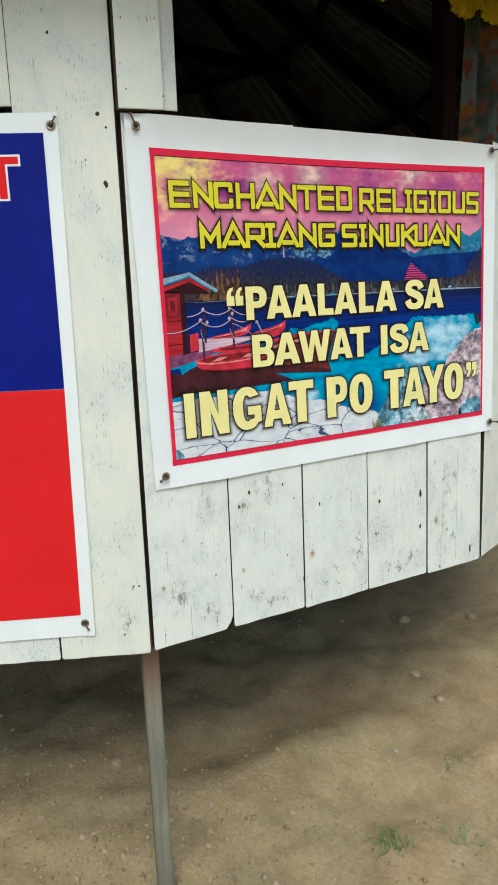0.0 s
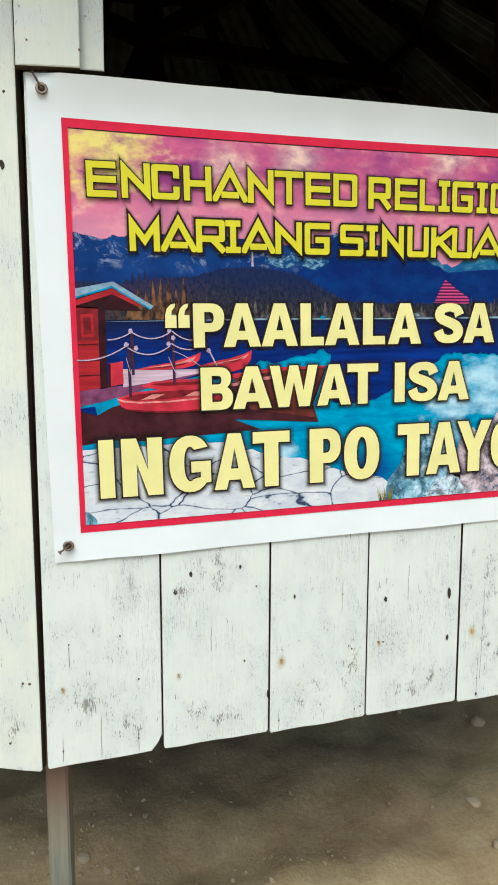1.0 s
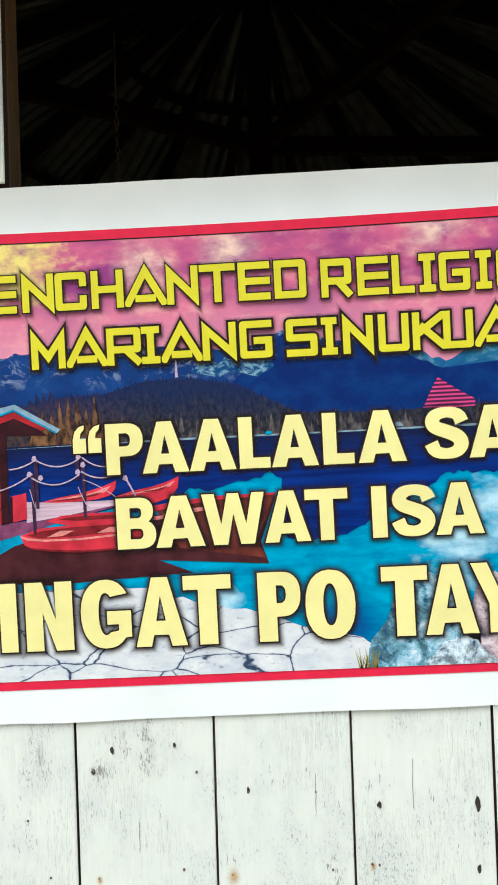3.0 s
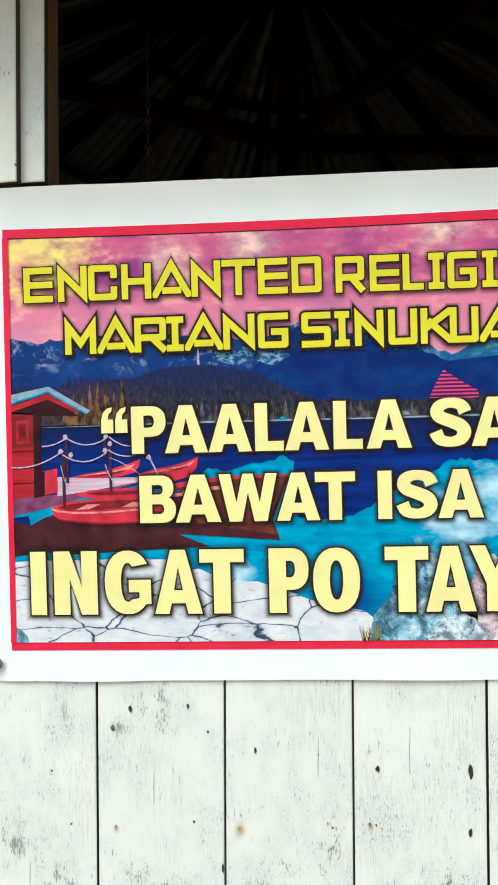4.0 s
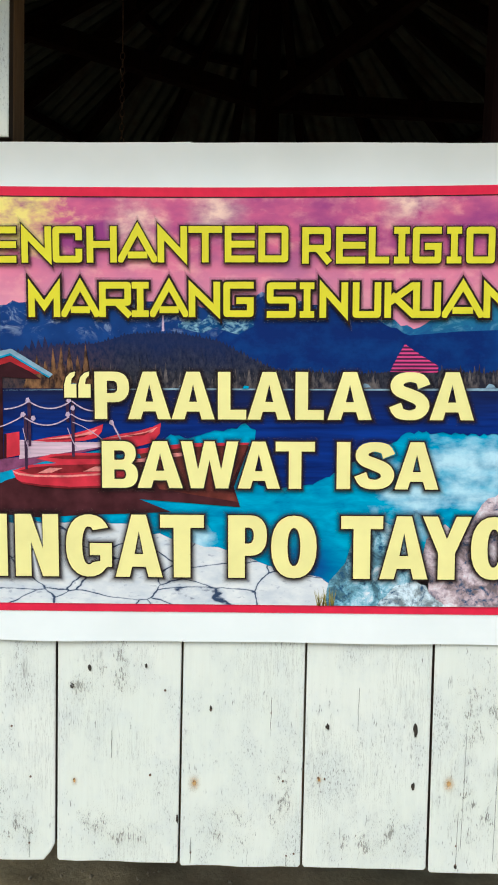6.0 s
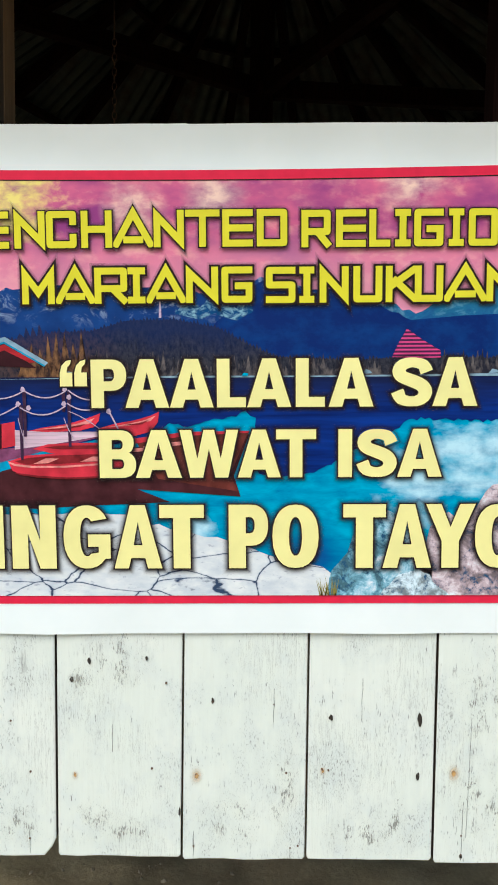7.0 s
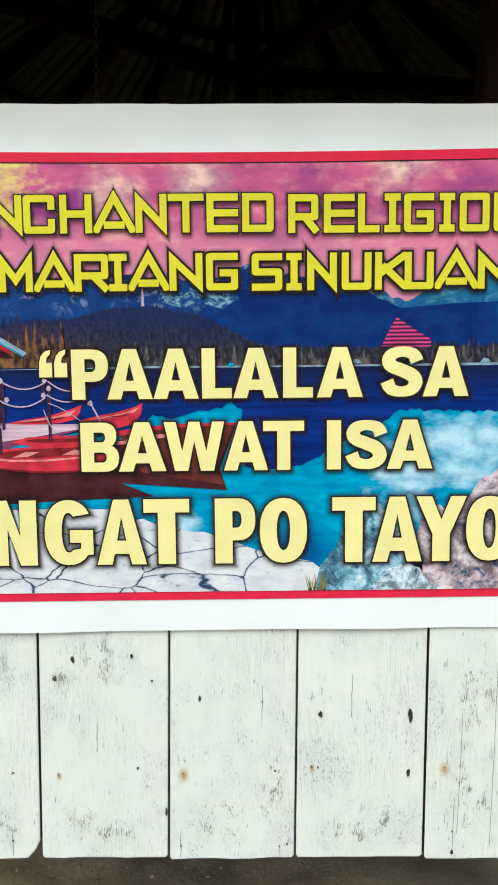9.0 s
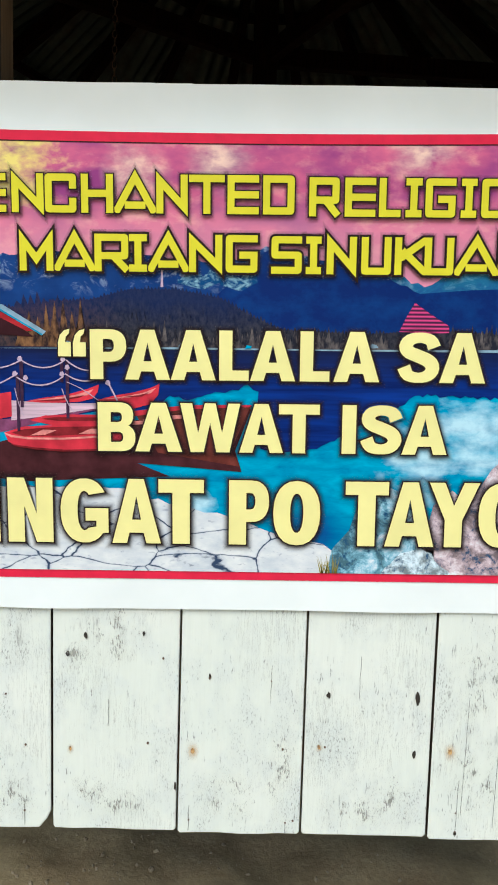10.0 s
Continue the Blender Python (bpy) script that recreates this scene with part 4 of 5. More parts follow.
def letter(name, ch, a, w, base, cap, half, rim, depth, material, label=""):
    """One letter of flat strokes in a box of millimetres; rim widens it all round; slanted ends are cut level."""
    slanted = ch in "AK"
    out = bmesh.new()
    for j, (spine, bends) in enumerate(GLYPH[ch]):
        pts = [(a + half + x * (w - 2 * half), base + half + y * (cap - 2 * half)) for x, y in spine]
        now = half + rim
        bar = abs(spine[0][1] - spine[-1][1]) < 0.01
        ends = (now, now) if bar or not slanted else (now * 2.2, now * (0.3 if ch == "K" and j == 1 else 2.2))
        if ch == "R" and j == 2:
            ends = (0.0, now)
        one = filled(stroke_lines(pts, now, bends, ch in "DO", ends), depth - 0.00009 * j)
        bmesh.ops.recalc_face_normals(one, faces=one.faces[:])
        if slanted:
            trim_to(one, (a - rim - 0.2) / 1000, (a + w + rim + 0.2) / 1000, (base - rim) / 1000, (base + cap * (1.25 if ch == "A" else 1.0) + rim) / 1000)
        me = bpy.data.meshes.new("stroke")
        one.to_mesh(me), one.free()
        out.from_mesh(me)
        bpy.data.meshes.remove(me)
    part(name, out, material, banner, label)


def filled(lines, y):
    """A flat sheet within closed lines of millimetres; inner lines are holes."""
    bm = bmesh.new()
    edges = []
    for line in lines:
        vs = [bm.verts.new((q[0] / 1000, y, q[1] / 1000)) for q in line]
        edges += [bm.edges.new((vs[k - 1], vs[k])) for k in range(len(vs))]
    bmesh.ops.triangle_fill(bm, edges=edges, use_beauty=True, use_dissolve=False, normal=(0, -1, 0))
    return bm


def title(word, starts, widths, base, cap, rim):
    """A word in square display letters, yellow on a dark rim: the millimetre where each letter starts, and its width."""
    for grow, material, lift, name, label in ((rim + 3.6, HALO, -2, "letter_shade", ""), (rim + 1.8, HALO, -1, "letter_shade", ""), (rim, OUTLINE, 0, "letter_outline", ""), (0, TITLE, 2, "letter", "yellow square display letter")):
        for n, (ch, a, w) in enumerate(zip(word, starts, widths)):
            letter(name, ch, a, w, base, cap, 5.05, grow, level(21 + lift) - 0.00001 * (n % 3), material, label)


title("ENCHANTED", (38, 92, 140, 192, 240, 300, 347, 402, 453), (46, 46, 45, 46, 59, 45, 51, 45, 45), 543, 54, 1.8)
title("RELIGIOUS", (519, 570, 619, 657, 685, 736, 765, 814, 862), (43, 44, 31, 23, 43, 22, 43, 43, 43), 541, 54, 1.8)
title("MARIANG", (101, 152, 210, 260, 288, 347, 400), (49, 58, 49, 26, 58, 48, 46), 461, 53, 3.2)
title("SINUKUAN", (466, 516, 546, 596, 644, 687, 731, 793), (44, 22, 43, 43, 48, 42, 62, 47), 460, 53, 3.2)


def text_mesh(word, thick):
    cu = bpy.data.curves.new("word", "FONT")
    cu.body, cu.offset, cu.resolution_u, cu.space_character = word, thick, 6, 1.22
    ob = new("word", cu)
    bpy.context.view_layer.update()
    me = bpy.data.meshes.new_from_object(ob.evaluated_get(bpy.context.evaluated_depsgraph_get()))
    bpy.data.objects.remove(ob)
    return me


def heavy(word, a0, a1, b0, b1, parent, y, fill, rim_fill, rim, bold=0.035):
    """A word in heavy sans capitals fitted into a box of metres, with a rim."""
    core = text_mesh(word, bold)
    co = np.array([v.co for v in core.vertices])
    lo, hi = co.min(0), co.max(0)
    sx, sz = (a1 - a0) / (hi[0] - lo[0]), (b1 - b0) / (hi[1] - lo[1])
    made = [(core, y - 0.0006, fill, "lettering")]
    made.append((text_mesh(word, bold + rim / sz), y - 0.0003, rim_fill, "lettering_outline"))
    for me, depth, material, name in made:
        for v in me.vertices:
            v.co = (a0 + (v.co.x - lo[0]) * sx, depth, b0 + (v.co.y - lo[1]) * sz)
        me.polygons.foreach_set("use_smooth", [False] * len(me.polygons))
        me.materials.clear()
        me.materials.append(material)
        ob = new(name, me)
        ob.parent = parent
        if material == fill:
            ob["label"] = "heavy capitals " + word.strip("\u201c\u201d")


def arc(cx, cy, rx, ry, a0, a1, n=9, square=0.86):
    """Points along a squarish ellipse between two angles in degrees."""
    out = []
    for k in range(n + 1):
        q = radians(a0 + (a1 - a0) * k / n)
        out.append((cx + rx * math.copysign(abs(math.cos(q)) ** square, math.cos(q)), cy + ry * math.copysign(abs(math.sin(q)) ** square, math.sin(q))))
    return out


def s_shape(w, h):
    """The S as a stroke of changing width along a smooth spine."""
    spine = [(0.89, 0.70), (0.78, 0.85), (0.50, 0.90), (0.24, 0.85), (0.145, 0.725), (0.23, 0.61), (0.50, 0.525), (0.76, 0.43), (0.86, 0.29), (0.75, 0.15), (0.50, 0.10), (0.22, 0.15), (0.10, 0.315)]
    p = [Vector((x * w, y * h)) for x, y in spine]
    line = []
    for k in range(len(p) - 1):
        a, b, c, d = p[max(0, k - 1)], p[k], p[k + 1], p[min(len(p) - 1, k + 2)]
        for f in (0, 0.34, 0.67):
            line.append(0.5 * (2 * b + (c - a) * f + (2 * a - 5 * b + 4 * c - d) * f * f + (3 * b - a - 3 * c + d) * f ** 3))
    line.append(p[-1])
    one, two = [], []
    for k, q in enumerate(line):
        t = (line[min(k + 1, len(line) - 1)] - line[max(k - 1, 0)]).normalized()
        half = h * (0.10 + 0.035 * abs(t.y) + 0.018 * math.exp(-((k - len(line) / 2) / 5) ** 2))
        one.append(tuple(q + Vector((-t.y, t.x)) * half)), two.append(tuple(q - Vector((-t.y, t.x)) * half))
    return one + two[::-1]


def outlines(ch, w, h):
    """Outer outline and holes of one heavy capital, w wide and h high, from its lower left corner."""
    v, z, c = 0.265 * h, 0.205 * h, w / 2
    if ch == "L":
        return [[(0, 0), (w, 0), (w, z), (v, z), (v, h), (0, h)]]
    if ch == "I":
        return [[(0, 0), (w, 0), (w, h), (0, h)]]
    if ch == "T":
        return [[(c - v / 2, 0), (c + v / 2, 0), (c + v / 2, h - z), (w, h - z), (w, h), (0, h), (0, h - z), (c - v / 2, h - z)]]
    if ch == "N":
        return [[(0, 0), (v * 0.95, 0), (v * 0.95, h * 0.56), (w - v * 0.97, 0), (w, 0), (w, h), (w - v * 0.95, h), (w - v * 0.95, h * 0.45), (v * 0.97, h), (0, h)]]
    if ch == "A":
        return [[(0, 0), (0.30 * w, 0), (0.355 * w, 0.165 * h), (0.645 * w, 0.165 * h), (0.70 * w, 0), (w, 0), (0.655 * w, h), (0.345 * w, h)], [(0.408 * w, 0.37 * h), (0.592 * w, 0.37 * h), (c, 0.735 * h)]]
    if ch == "W":
        return [[(0.175 * w, 0), (0.395 * w, 0), (c, 0.60 * h), (0.605 * w, 0), (0.825 * w, 0), (w, h), (0.80 * w, h), (0.70 * w, 0.40 * h), (0.59 * w, h), (0.41 * w, h), (0.30 * w, 0.40 * h), (0.20 * w, h), (0, h)]]
    if ch == "Y":
        return [[(c - v / 2, 0), (c + v / 2, 0), (c + v / 2, 0.42 * h), (w, h), (0.69 * w, h), (c, 0.645 * h), (0.31 * w, h), (0, h), (c - v / 2, 0.42 * h)]]
    if ch == "P":
        return [[(0, 0), (v, 0), (v, 0.355 * h)] + arc(0.56 * w, 0.678 * h, 0.44 * w, 0.322 * h, -90, 90, 14) + [(0, h)], [(v, 0.55 * h)] + arc(0.53 * w, 0.678 * h, 0.13 * w, 0.128 * h, -90, 90, 8) + [(v, 0.806 * h)]]
    if ch == "B":
        return [[(0, 0)] + arc(0.60 * w, 0.28 * h, 0.40 * w, 0.28 * h, -90, 62, 12) + arc(0.57 * w, 0.74 * h, 0.375 * w, 0.26 * h, -48, 90, 12) + [(0, h)], [(v, 0.19 * h)] + arc(0.56 * w, 0.292 * h, 0.115 * w, 0.102 * h, -90, 90, 8) + [(v, 0.394 * h)], [(v, 0.60 * h)] + arc(0.54 * w, 0.70 * h, 0.105 * w, 0.10 * h, -90, 90, 8) + [(v, 0.80 * h)]]
    if ch == "O":
        return [arc(c, h / 2, c, h / 2, 0, 345, 23, 0.88), arc(c, h / 2, c - v * 0.97, h / 2 - z * 0.95, 0, 340, 17, 0.9)]
    if ch == "G":
        return [arc(c, h / 2, c, h / 2, 33, 318, 22, 0.9) + [(w, 0.16 * h), (w, 0.54 * h), (0.52 * w, 0.54 * h), (0.52 * w, 0.345 * h), (0.745 * w, 0.345 * h), (0.745 * w, 0.255 * h)] + arc(c, h / 2, c - v * 0.98, h / 2 - z * 0.95, 300, 52, 16, 0.9)]
    return [s_shape(w, h)]


def grown(line, d):
    """A closed line moved outwards by d (inwards for a hole), with blunted mitres."""
    n, p = len(line), [Vector(q) for q in line]
    out = []
    for k in range(n):
        a, b = (p[k] - p[k - 1]).normalized(), (p[(k + 1) % n] - p[k]).normalized()
        m = Vector((a.y, -a.x)) + Vector((b.y, -b.x))
        out.append(p[k] + m * (d / max(m.length_squared / 2, 0.45)))
    return out


def signed(line):
    return sum(a[0] * b[1] - b[0] * a[1] for a, b in zip(line, line[1:] + line[:1]))


def fading(lines, wide, y):
    """A printed shade round the outlines: strips whose ink thins out with the attribute "thin"."""
    verts, faces, thin = [], [], []
    for line in lines:
        rings = [grown(line, d) for d in (0, wide * 0.45, wide)]
        n, base = len(line), len(verts)
        for r, ring in enumerate(rings):
            verts += [(q[0] / 1000, y - 0.00003 * (k % 3), q[1] / 1000) for k, q in enumerate(ring)]
            thin += [r / 2] * n
        for r in range(2):
            faces += [(base + r * n + k, base + r * n + (k + 1) % n, base + (r + 1) * n + (k + 1) % n, base + (r + 1) * n + k) for k in range(n)]
    me = bpy.data.meshes.new("letter_shade")
    me.from_pydata(verts, [], faces)
    me.attributes.new("thin", "FLOAT", "POINT").data.foreach_set("value", thin)
    me.materials.append(FADE)
    ob = new("letter_shade", me)
    ob.parent = banner


def slogan(word, starts, widths, base, cap):
    """A word in heavy pale capitals with a dark rim and a soft printed shade."""
    for n, (ch, a, w) in enumerate(zip(word, starts, widths)):
        lines = []
        for k, line in enumerate(outlines(ch, w, cap)):
            line = [(x + a, z + base) for x, z in line]
            if (signed(line) > 0) != (k == 0):
                line.reverse()
            lines.append(line)
        part("letter", filled(lines, level(23) - 0.00001 * (n % 3)), PALE, banner, "heavy pale yellow capital")
        rims = [grown(line, 1.9) for line in lines]
        part("letter_outline", filled(rims, level(21) - 0.00001 * (n % 3)), OUTLINE, banner)
        fading([[tuple(q) for q in r] for r in rims], 9.0 if cap > 90 else 7.0, level(20) + 0.00008 * (n % 2))


slogan("PAALALA", (201.0, 252.6, 320.0, 391.5, 437.1, 510.5, 560.1), (53.6, 66.5, 66.5, 43.6, 66.5, 43.6, 67.5), 305, 73)
slogan("SA", (657.3, 715.8), (55.6, 67.5), 305, 73)
slogan("BAWAT", (211, 266.5, 333.9, 422.2, 480.7), (56, 70.4, 89.3, 65.5, 60.5), 198, 73)
slogan("ISA", (575.0, 605.7, 664.3), (20.8, 55.6, 67.5), 198, 73)
slogan("INGAT", (35.5, 72.5, 152.5, 230.5, 301), (24.5, 68.5, 72.5, 74, 68.5), 57, 99)
slogan("PO", (407.5, 474.5), (60.5, 71), 57, 99)
slogan("TAYO", (583, 643.4, 708.9, 784), (65, 74.6, 75.5, 70), 57, 99)


def quote(a, b, w, h, turned):
    """One comma-shaped quotation mark, blunt foot and a curved tail."""
    base = [(0, 0), (1, 0), (1, 0.52), (0.55, 0.52), (0.62, 0.72), (0.86, 0.84), (0.92, 1), (0.5, 0.95), (0.16, 0.78), (0, 0.5)]
    if turned:
        base = [(1 - x, 1 - z) for x, z in base]
    for grow, material, k, name in ((2.0, OUTLINE, 21, "quote_outline"), (0, PALE, 23, "quote_mark")):
        pts = [(a - grow + x * (w + 2 * grow), b - grow + z * (h + 2 * grow)) for x, z in base]
        art(name, pts, k, material)


for a in (154, 176):
    quote(a, 338, 19, 40, False)
for a in (864, 885):
    quote(a, 112, 18, 41, True)


def eyelet(parent, x, z, dx, dz, out=0.0):
    """A brass eyelet with the bent nail that holds it."""
    bm = bmesh.new()
    n, m = 20, 8
    ring = [[bm.verts.new((x + (0.0068 + 0.0024 * math.cos(q)) * math.cos(p), -0.0035 - out - 0.0016 * math.sin(q), z + (0.0068 + 0.0024 * math.cos(q)) * math.sin(p))) for q in (6.2832 * j / m for j in range(m))] for p in (6.2832 * i / n for i in range(n))]
    for i in range(n):
        for j in range(m):
            bm.faces.new((ring[i][j], ring[i][(j + 1) % m], ring[(i + 1) % n][(j + 1) % m], ring[(i + 1) % n][j]))
    e = part("eyelet", bm, BRASS, parent, "tarnished brass eyelet", True)
    bm = bmesh.new()
    rod(bm, (x, 0.012, z), (x, -0.006 - out, z), 0.0017)
    rod(bm, (x, -0.006 - out, z), (x + dx, -0.010 - out, z + dz), 0.0017)
    rod(bm, (x + dx, -0.010 - out, z + dz), (x + dx * 1.06, -0.0105 - out, z + dz * 1.06), 0.0036)
    part("nail", bm, RUST, e, "bent rusty nail")
    bm = bmesh.new()
    bmesh.ops.create_circle(bm, cap_ends=True, segments=14, radius=0.0052, matrix=pose(x, -0.0042 - out, z, 90, 0, 0))
    part("eyelet_hole", bm, HOLE, e)


for (x, z), (dx, dz) in zip(EYELETS, ((-0.012, 0.020), (-0.014, -0.008), (0.016, 0.002), (0.022, -0.003))):
    eyelet(banner, x, z, dx, dz, 0.0085 if z > 0.5 and x > 0.5 else 0.0055)

# ---- second banner, blue over red, on the next wall ----
BLUE = flat_ink("printed royal blue", (0.005, 0.012, 0.20), 0.15, 12)
RED = flat_ink("printed bright red", (0.72, 0.018, 0.022), 0.06, 12)
bm = bmesh.new()
xs, zs = np.linspace(0.05, S - 0.114, 40), np.linspace(0.798, 1.888, 44)
grid = []
for z in zs:
    row = []
    for x in xs:
        hem = max(0.0, x - (S - 0.15)) / 0.036
        row.append(bm.verts.new((x - 0.012 * (1.888 - z) / 1.09 * (x > S - 0.15), -0.001 - 0.003 * hem * (0.6 + noise.noise(Vector((x * 5, 1, z * 5)))), z)))
    grid.append(row)
for r, q in zip(grid, grid[1:]):
    for i in range(len(xs) - 1):
        bm.faces.new((r[i], r[i + 1], q[i + 1], q[i]))
backing(bm)
flag = tagged(link("banner", bm, VINYL, smooth=True), "white-bordered vinyl banner, royal blue over bright red, nailed to planks", "banner")
flag.matrix_world = bay_pose(-1)


def patch(name, pts, y, material, label):
    bm = bmesh.new()
    bm.faces.new([bm.verts.new((a, y, b)) for a, b in pts])
    bmesh.ops.recalc_face_normals(bm, faces=bm.faces[:])
    return part(name, bm, material, flag, label)


patch("printed_field", [(0.085, 1.352), (S - 0.146, 1.352), (S - 0.143, 1.851), (0.085, 1.851)], -0.0024, BLUE, "royal blue printed field")
patch("printed_field", [(0.085, 0.844), (S - 0.154, 0.848), (S - 0.146, 1.351), (0.085, 1.351)], -0.0024, RED, "bright red printed field")
WHITE_INK = flat_ink("printed white", (0.82, 0.82, 0.84))
heavy("T", S - 0.262, S - 0.1955, 1.730, 1.808, flag, -0.0028, RED, WHITE_INK, 0.004, 0.02)
eyelet(flag, S - 0.127, 1.864, 0.010, 0.013)
eyelet(flag, S - 0.146, 0.829, 0.008, -0.014)


# ---- nails, knots and splits in the planks ----
def halo_rust():
    m = mat("rust stain", 0.7)
    w = Web(m)
    c = w.add("ShaderNodeTexCoord")
    g = w.add("ShaderNodeTexGradient")
    g.gradient_type = "SPHERICAL"
    s = w.add("ShaderNodeMapping")
    s.inputs["Scale"].default_value = (78, 78, 52)
    w.t.links.new(c.outputs["Object"], s.inputs["Vector"])
    w.t.links.new(s.outputs[0], g.inputs[0])
    w.colour((0.66, 0.36, 0.10))
    w.put(w.math("MULTIPLY", w.math("MULTIPLY", g.outputs["Fac"], g.outputs["Fac"]), 0.8), w.b.inputs["Alpha"])
    return m


STAIN = halo_rust()


def disc(name, parent, x, y, z, r, material, tall=1.0, label="", sides=10, seed=0):
    bm, q = bmesh.new(), random.Random(seed)
    bm.faces.new([bm.verts.new((r * math.cos(a) * q.uniform(0.6, 1.2), 0, r * tall * math.sin(a) * q.uniform(0.6, 1.2))) for a in (6.2832 * i / sides for i in range(sides))])
    ob = part(name, bm, material, parent, label)
    ob.location = (x, y, z)
    return ob


def nail_head(parent, x, z, y, r=0.0026):
    bm = bmesh.new()
    rod(bm, (0, 0.006, 0), (0, -0.0006, 0), r, 9, r * 0.85)
    ob = part("nail", bm, RUST, parent, "rusty nail head")
    ob.location = (x, y, z)


FY = 0.0032
nails = [(0.035, 0.971), (0.122, 0.977), (0.022, 0.891), (0.153, 0.893), (0.020, 0.776), (0.151, 0.780), (0.37, 1.045), (0.224, 0.891), (0.348, 0.903), (0.444, 1.016), (0.541, 1.014), (0.419, 0.895), (0.563, 0.901)]
nails += [(0.416, 0.774), (0.572, 0.775), (0.584, 0.779), (0.620, 0.908), (0.630, 0.907), (0.828, 0.909), (0.846, 0.771), (0.845, 0.803), (0.941, 0.99)]
for x, z in nails:
    nail_head(front, x, z, FY, 0.0014 + 0.0008 * ((x * 37) % 1))
for i, (x, z) in enumerate(((0.419, 0.895), (0.828, 0.909), (0.224, 0.891), (0.022, 0.891), (0.62, 0.908))):
    ob = disc("rust_stain", front, x + 0.001, FY - 0.0006, z - 0.002, 0.016, STAIN, 1.6, sides=16)
    if i > 1:
        ob.scale = (0.55, 1, 0.55)
for i, (x, z, r, tall) in enumerate(((0.248, 1.079, 0.0035, 2.2), (0.22, 1.048, 0.0045, 1.3), (0.339, 1.085, 0.003, 1.7), (0.632, 0.995, 0.0045, 1.6), (0.772, 0.995, 0.0055, 2.6), (0.772, 0.900, 0.0035, 2.6), (0.444, 1.018, 0.003, 2.2), (0.393, 0.832, 0.003, 3.5), (0.846, 0.768, 0.004, 1.4), (0.960, 0.800, 0.005, 4.0))):
    disc("knot_hole", front, x, FY - 0.0003, z, r * 0.8, HOLE, tall, "dark knot hole", seed=i)
for i, (x, z0, z1) in enumerate(((0.020, 0.756, 0.80), (0.086, 0.756, 0.83), (0.151, 0.756, 0.80), (0.416, 0.756, 0.800), (0.572, 0.758, 0.775), (0.846, 0.762, 0.86), (0.853, 0.80, 1.00), (0.905, 0.78, 1.10), (0.285, 0.93, 0.975), (0.541, 0.985, 1.04), (0.035, 0.93, 0.968), (0.68, 0.99, 1.06))):
    r = random.Random(200 + i)
    bm = bmesh.new()
    pts = [(x + r.uniform(-0.0006, 0.0006), z0 + (z1 - z0) * f) for f in (0, 0.25, 0.5, 0.75, 1)]
    ribbon(bm, pts, 0.00028, FY - 0.0003)
    part("split", bm, HOLE, front, "hairline split in the plank")
for s, z, r, tall in ((0.030, 1.755, 0.0045, 1.7), (0.037, 1.885, 0.0045, 1.0), (0.022, 1.86, 0.002, 1.5), (0.066, 1.80, 0.0018, 1.2), (0.12, 2.03, 0.003, 1.2)):
    disc("knot_hole", left, S - s, 0.0014, z, r, HOLE, tall, "dark nail hole", seed=int(s * 1000))
for s, z in ((0.034, 0.905), (0.022, 0.905), (0.062, 0.792)):
    nail_head(left, S - s, z, 0.0014)
for x, z in ((0.005, 1.925), (0.080, 1.920), (0.003, 2.05)):
    nail_head(front, x, z, -0.0195, 0.0018)

# ---- dirt rubbed into the paint ----
def grime_material():
    m = mat("speckled dirt on paint", 0.8, spec=0.2)
    w = Web(m)
    c, g = w.add("ShaderNodeTexCoord"), w.add("ShaderNodeTexGradient")
    g.gradient_type = "SPHERICAL"
    w.t.links.new(c.outputs["Object"], g.inputs[0])
    place, tall, wide = w.add("ShaderNodeNewGeometry"), w.add("ShaderNodeMapping"), w.add("ShaderNodeMapping")
    tall.inputs["Scale"].default_value, wide.inputs["Scale"].default_value = (640, 640, 105), (45, 45, 30)
    for p in (tall, wide):
        w.t.links.new(place.outputs["Position"], p.inputs["Vector"])
    speck, cloud = w.noise(tall.outputs[0], 1.0, 5, 0.7), w.noise(wide.outputs[0], 1.0, 4, 0.65)
    much = w.math("MULTIPLY", g.outputs["Fac"], w.ramp(cloud, 0.36, 0.66))
    w.colour(w.mix(speck, (0.20, 0.195, 0.17), (0.42, 0.41, 0.37)))
    hard = w.ramp(w.math("ADD", speck, w.math("MULTIPLY", much, 0.36)), 0.69, 0.76)
    soft = w.math("MULTIPLY", much, 0.10)
    w.put(w.math("MAXIMUM", w.math("MULTIPLY", hard, w.math("MULTIPLY", w.ramp(much, 0.0, 0.25), 0.7)), soft), w.b.inputs["Alpha"])
    return m


GRIME = grime_material()
grimy = [(0.256, 0.826, 0.036, 0.034), (0.252, 0.830, 0.026, 0.022), (0.290, 1.085, 0.07, 0.07), (0.560, 0.878, 0.034, 0.115), (0.48, 0.82, 0.07, 0.06), (0.135, 0.805, 0.055, 0.048)]
grimy += [(0.74, 0.82, 0.05, 0.06), (0.87, 1.03, 0.06, 0.10), (0.87, 0.87, 0.06, 0.10), (0.232, 1.045, 0.03, 0.035), (0.06, 0.86, 0.055, 0.09), (0.30, 0.80, 0.08, 0.04), (0.68, 0.80, 0.07, 0.04)]
for i, (x, z, rx, rz) in enumerate(grimy):
    ob = disc("dirt_stain", front, x, FY - 0.0009 - 0.00012 * (i % 5), z, 1.0, GRIME, 1.0, "speckled grey dirt", sides=14, seed=400 + i)
    ob.scale = (rx, 1, rz)
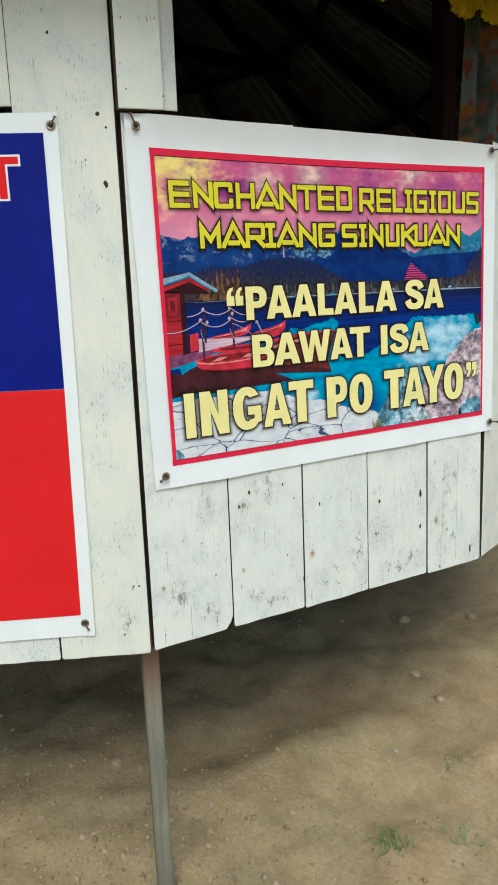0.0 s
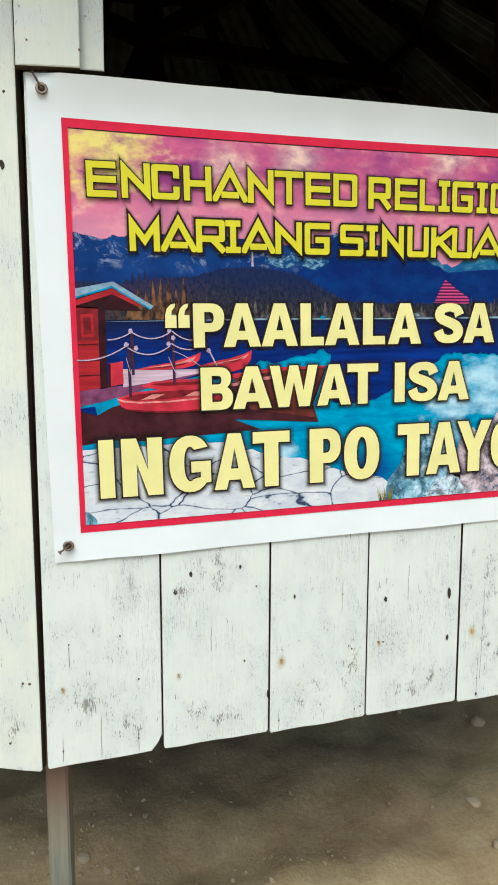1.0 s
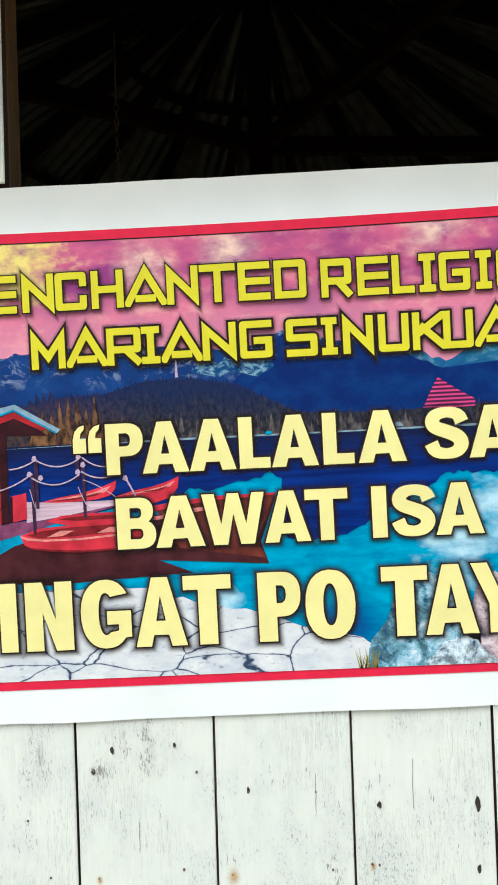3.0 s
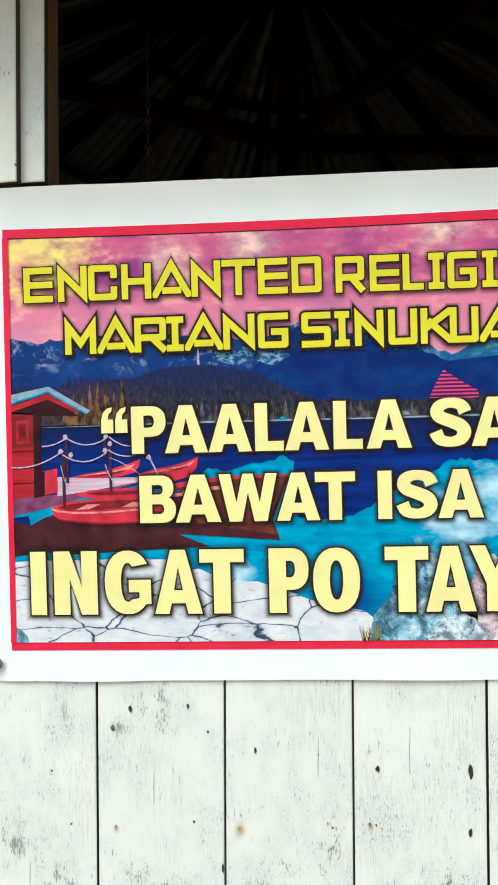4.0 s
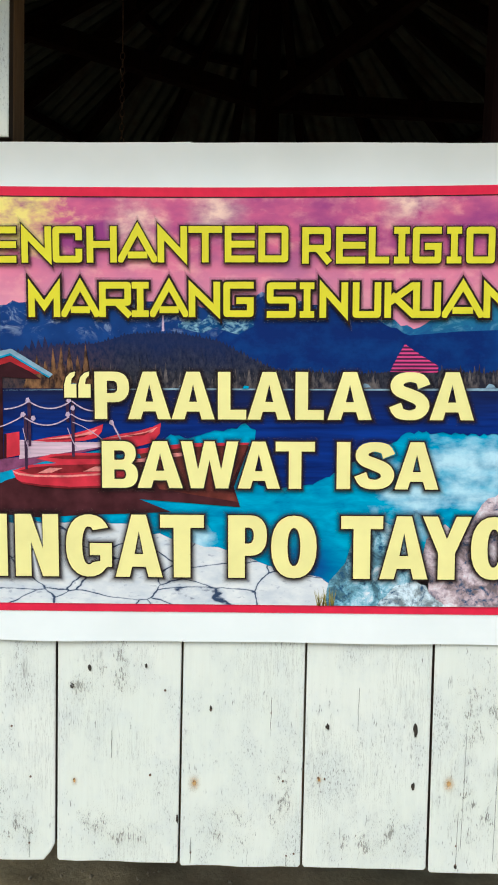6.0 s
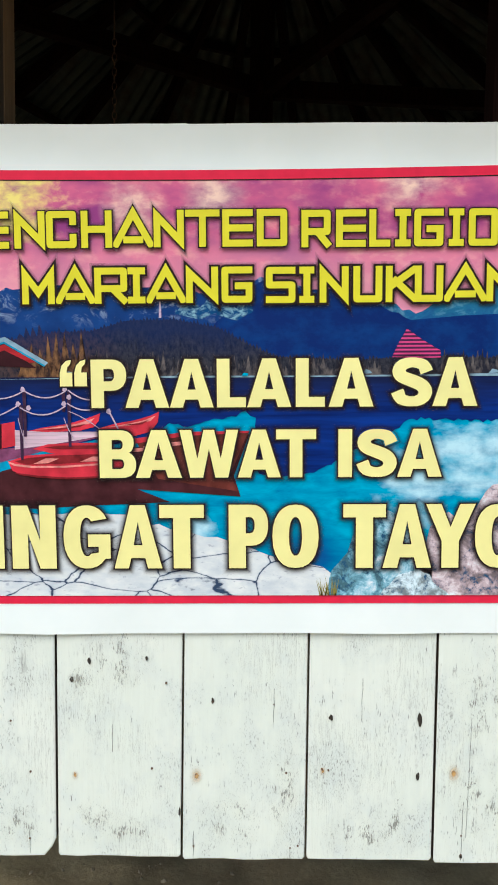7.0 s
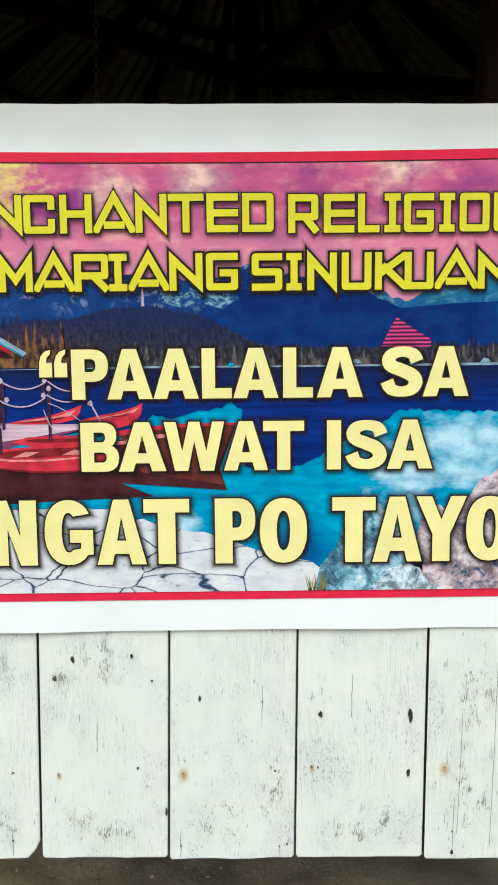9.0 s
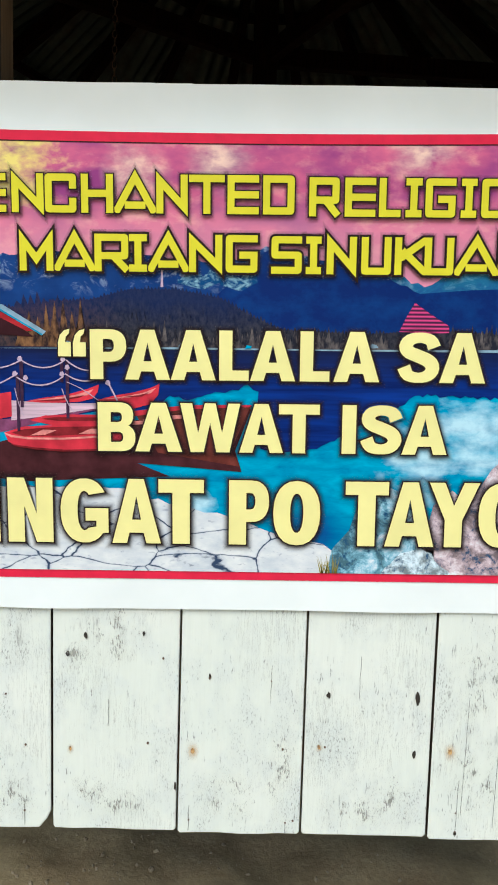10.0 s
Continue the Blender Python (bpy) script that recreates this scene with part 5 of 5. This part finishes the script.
ob = disc("dirt_stain", left, S - 0.06, 0.0005, 0.82, 1.0, GRIME, 1.0, "speckled grey dirt", sides=14, seed=450)
ob.scale = (0.05, 1, 0.06)

# ---- hangings in the opening ----
def bunting(x0, x1, seed):
    """A gathered yellow scallop hanging from the wall plate."""
    r, bm = random.Random(seed), bmesh.new()
    nx, nz = 60, 10
    grid = []
    for j in range(nz + 1):
        row = []
        for i in range(nx + 1):
            f, g = i / nx, j / nz
            low = 2.196 + 0.05 * (abs(2 * f - 1) ** 3.5) + 0.004 * abs(math.sin(f * 31 + seed))
            z = low + (2.37 - low) * g
            y = 0.012 + (1 - g * 0.7) * (0.006 * math.sin(f * 70 + seed) + 0.004 * math.sin(f * 31 + 2))
            row.append(bm.verts.new((x0 + (x1 - x0) * f, y, z)))
        grid.append(row)
    for a, b in zip(grid, grid[1:]):
        for i in range(nx):
            bm.faces.new((a[i], a[i + 1], b[i + 1], b[i]))
    bmesh.ops.solidify(bm, geom=bm.faces[:], thickness=0.0008)
    return tagged(link("bunting", bm, YELLOW, smooth=True), "bright yellow gathered scallop of party bunting", "bunting", "yellow bunting")


for i, (a, b) in enumerate(((0.150, 0.285), (0.505, 0.605), (0.590, 0.692), (0.850, 0.955), (0.945, 1.10))):
    bunting(a, b, i)


def floral():
    m = mat("floral cloth", 0.85, spec=0.2)
    w = Web(m)
    v = w.coords()
    big, cell = w.noise(v, 9.0, 3, 0.5, 0.6), w.noise(v, 24.0, 3, 0.5, 0.8)
    t = w.mix(w.ramp(big, 0.42, 0.58), (0.045, 0.055, 0.035), (0.13, 0.145, 0.115))
    t = w.mix(w.ramp(cell, 0.54, 0.62), t, (0.20, 0.055, 0.025))
    t = w.mix(w.ramp(w.noise(w.coords((1, 1, 1.3)), 7.0, 2), 0.56, 0.64), t, (0.22, 0.095, 0.012))
    w.colour(t)
    w.bump(w.noise(v, 160.0, 2), 0.3, 0.002)
    return m


bm, grid = bmesh.new(), []
for j in range(16):
    row = []
    for i in range(50):
        f, g = i / 49, j / 15
        x = 0.918 + 0.34 * f + 0.03 * (1 - f) * (g - 0.5)
        row.append(bm.verts.new((x, 0.026 + max(0, x - 1.0) * 0.42 + 0.010 * math.sin(f * 42) * (1.2 - g * 0.6), 1.86 + 0.50 * g)))
    grid.append(row)
for a, b in zip(grid, grid[1:]):
    for i in range(49):
        bm.faces.new((a[i], a[i + 1], b[i + 1], b[i]))
bmesh.ops.solidify(bm, geom=bm.faces[:], thickness=0.001)
tagged(link("curtain", bm, floral(), smooth=True), "faded green and orange floral cloth hung at the corner", "curtain")

# a thin chain hanging from a tie beam
bm = bmesh.new()
for i in range(16):
    n, c = 10, Vector((-0.05, 1.55, 2.78 - 0.026 * i))
    m = Matrix.Translation(c) @ pose(0, 0, 0, 90, 0, 90 * (i % 2))
    ring = [[bm.verts.new(m @ Vector(((0.008 + 0.002 * math.cos(q)) * math.cos(p), (0.015 + 0.002 * math.cos(q)) * math.sin(p), 0.002 * math.sin(q)))) for q in (0, 2.09, 4.19)] for p in (6.2832 * k / n for k in range(n))]
    for a in range(n):
        for b in range(3):
            bm.faces.new((ring[a][b], ring[a][(b + 1) % 3], ring[(a + 1) % n][(b + 1) % 3], ring[(a + 1) % n][b]))
rod(bm, (-0.05, 1.55, 2.79), (-0.05, 1.55, 3.06), 0.003)
tagged(link("hanging_chain", bm, RUST), "thin rusty chain hanging under the roof", "chain")


# ---- litter on the ground ----
def scrap(x, y, size, material, label, seed, name, category):
    bm, r = bmesh.new(), random.Random(seed)
    vs = [bm.verts.new((size * math.cos(a) * r.uniform(0.5, 1.1), size * 0.6 * math.sin(a) * r.uniform(0.6, 1.1), r.uniform(0, size * 0.3))) for a in (6.2832 * i / 9 for i in range(9))]
    c = bm.verts.new((0, 0, size * 0.35))
    for i in range(9):
        bm.faces.new((vs[i], vs[(i + 1) % 9], c))
    bmesh.ops.solidify(bm, geom=bm.faces[:], thickness=0.0012)
    ob = tagged(link(name, bm, material), label, category)
    ob.matrix_world = pose(x, y, lie(x, y) + 0.002, 0, 0, r.uniform(0, 360))


LEAF = plain("dead leaf", (0.05, 0.032, 0.018), 0.8)
scrap(0.915, 0.275, 0.012, SCRAP, "crumpled white paper scrap on bare earth", 1, "paper_scrap", "litter")
scrap(-0.125, 0.02, 0.012, LEAF, "curled dark dead leaf on bare earth", 2, "dead_leaf", "leaf")
scrap(-0.23, -0.13, 0.009, SCRAP, "small white paper scrap on bare earth", 3, "paper_scrap", "litter")
scrap(0.98, 0.02, 0.008, SCRAP, "tiny white paper scrap on bare earth", 4, "paper_scrap", "litter")
for i, (x, y, r) in enumerate(((1.608, 1.05, 0.028), (1.3, 0.62, 0.026), (1.25, 0.42, 0.018), (0.36, -0.16, 0.02), (1.9, 0.9, 0.024), (0.05, 0.7, 0.02))):
    bm, q = bmesh.new(), random.Random(300 + i)
    vs = bmesh.ops.create_icosphere(bm, subdivisions=2, radius=r)["verts"]
    for v in vs:
        v.co *= 1 + 0.35 * noise.noise(v.co * 40 + Vector((i, 0, 0)))
        v.co.z *= 0.6
    ob = tagged(link("stone", bm, STONE), "rounded earthy stone lying on bare ground", "stone", "loose stones")
    ob.matrix_world = pose(x, y, lie(x, y) + r * 0.25, 0, 0, q.uniform(0, 360))
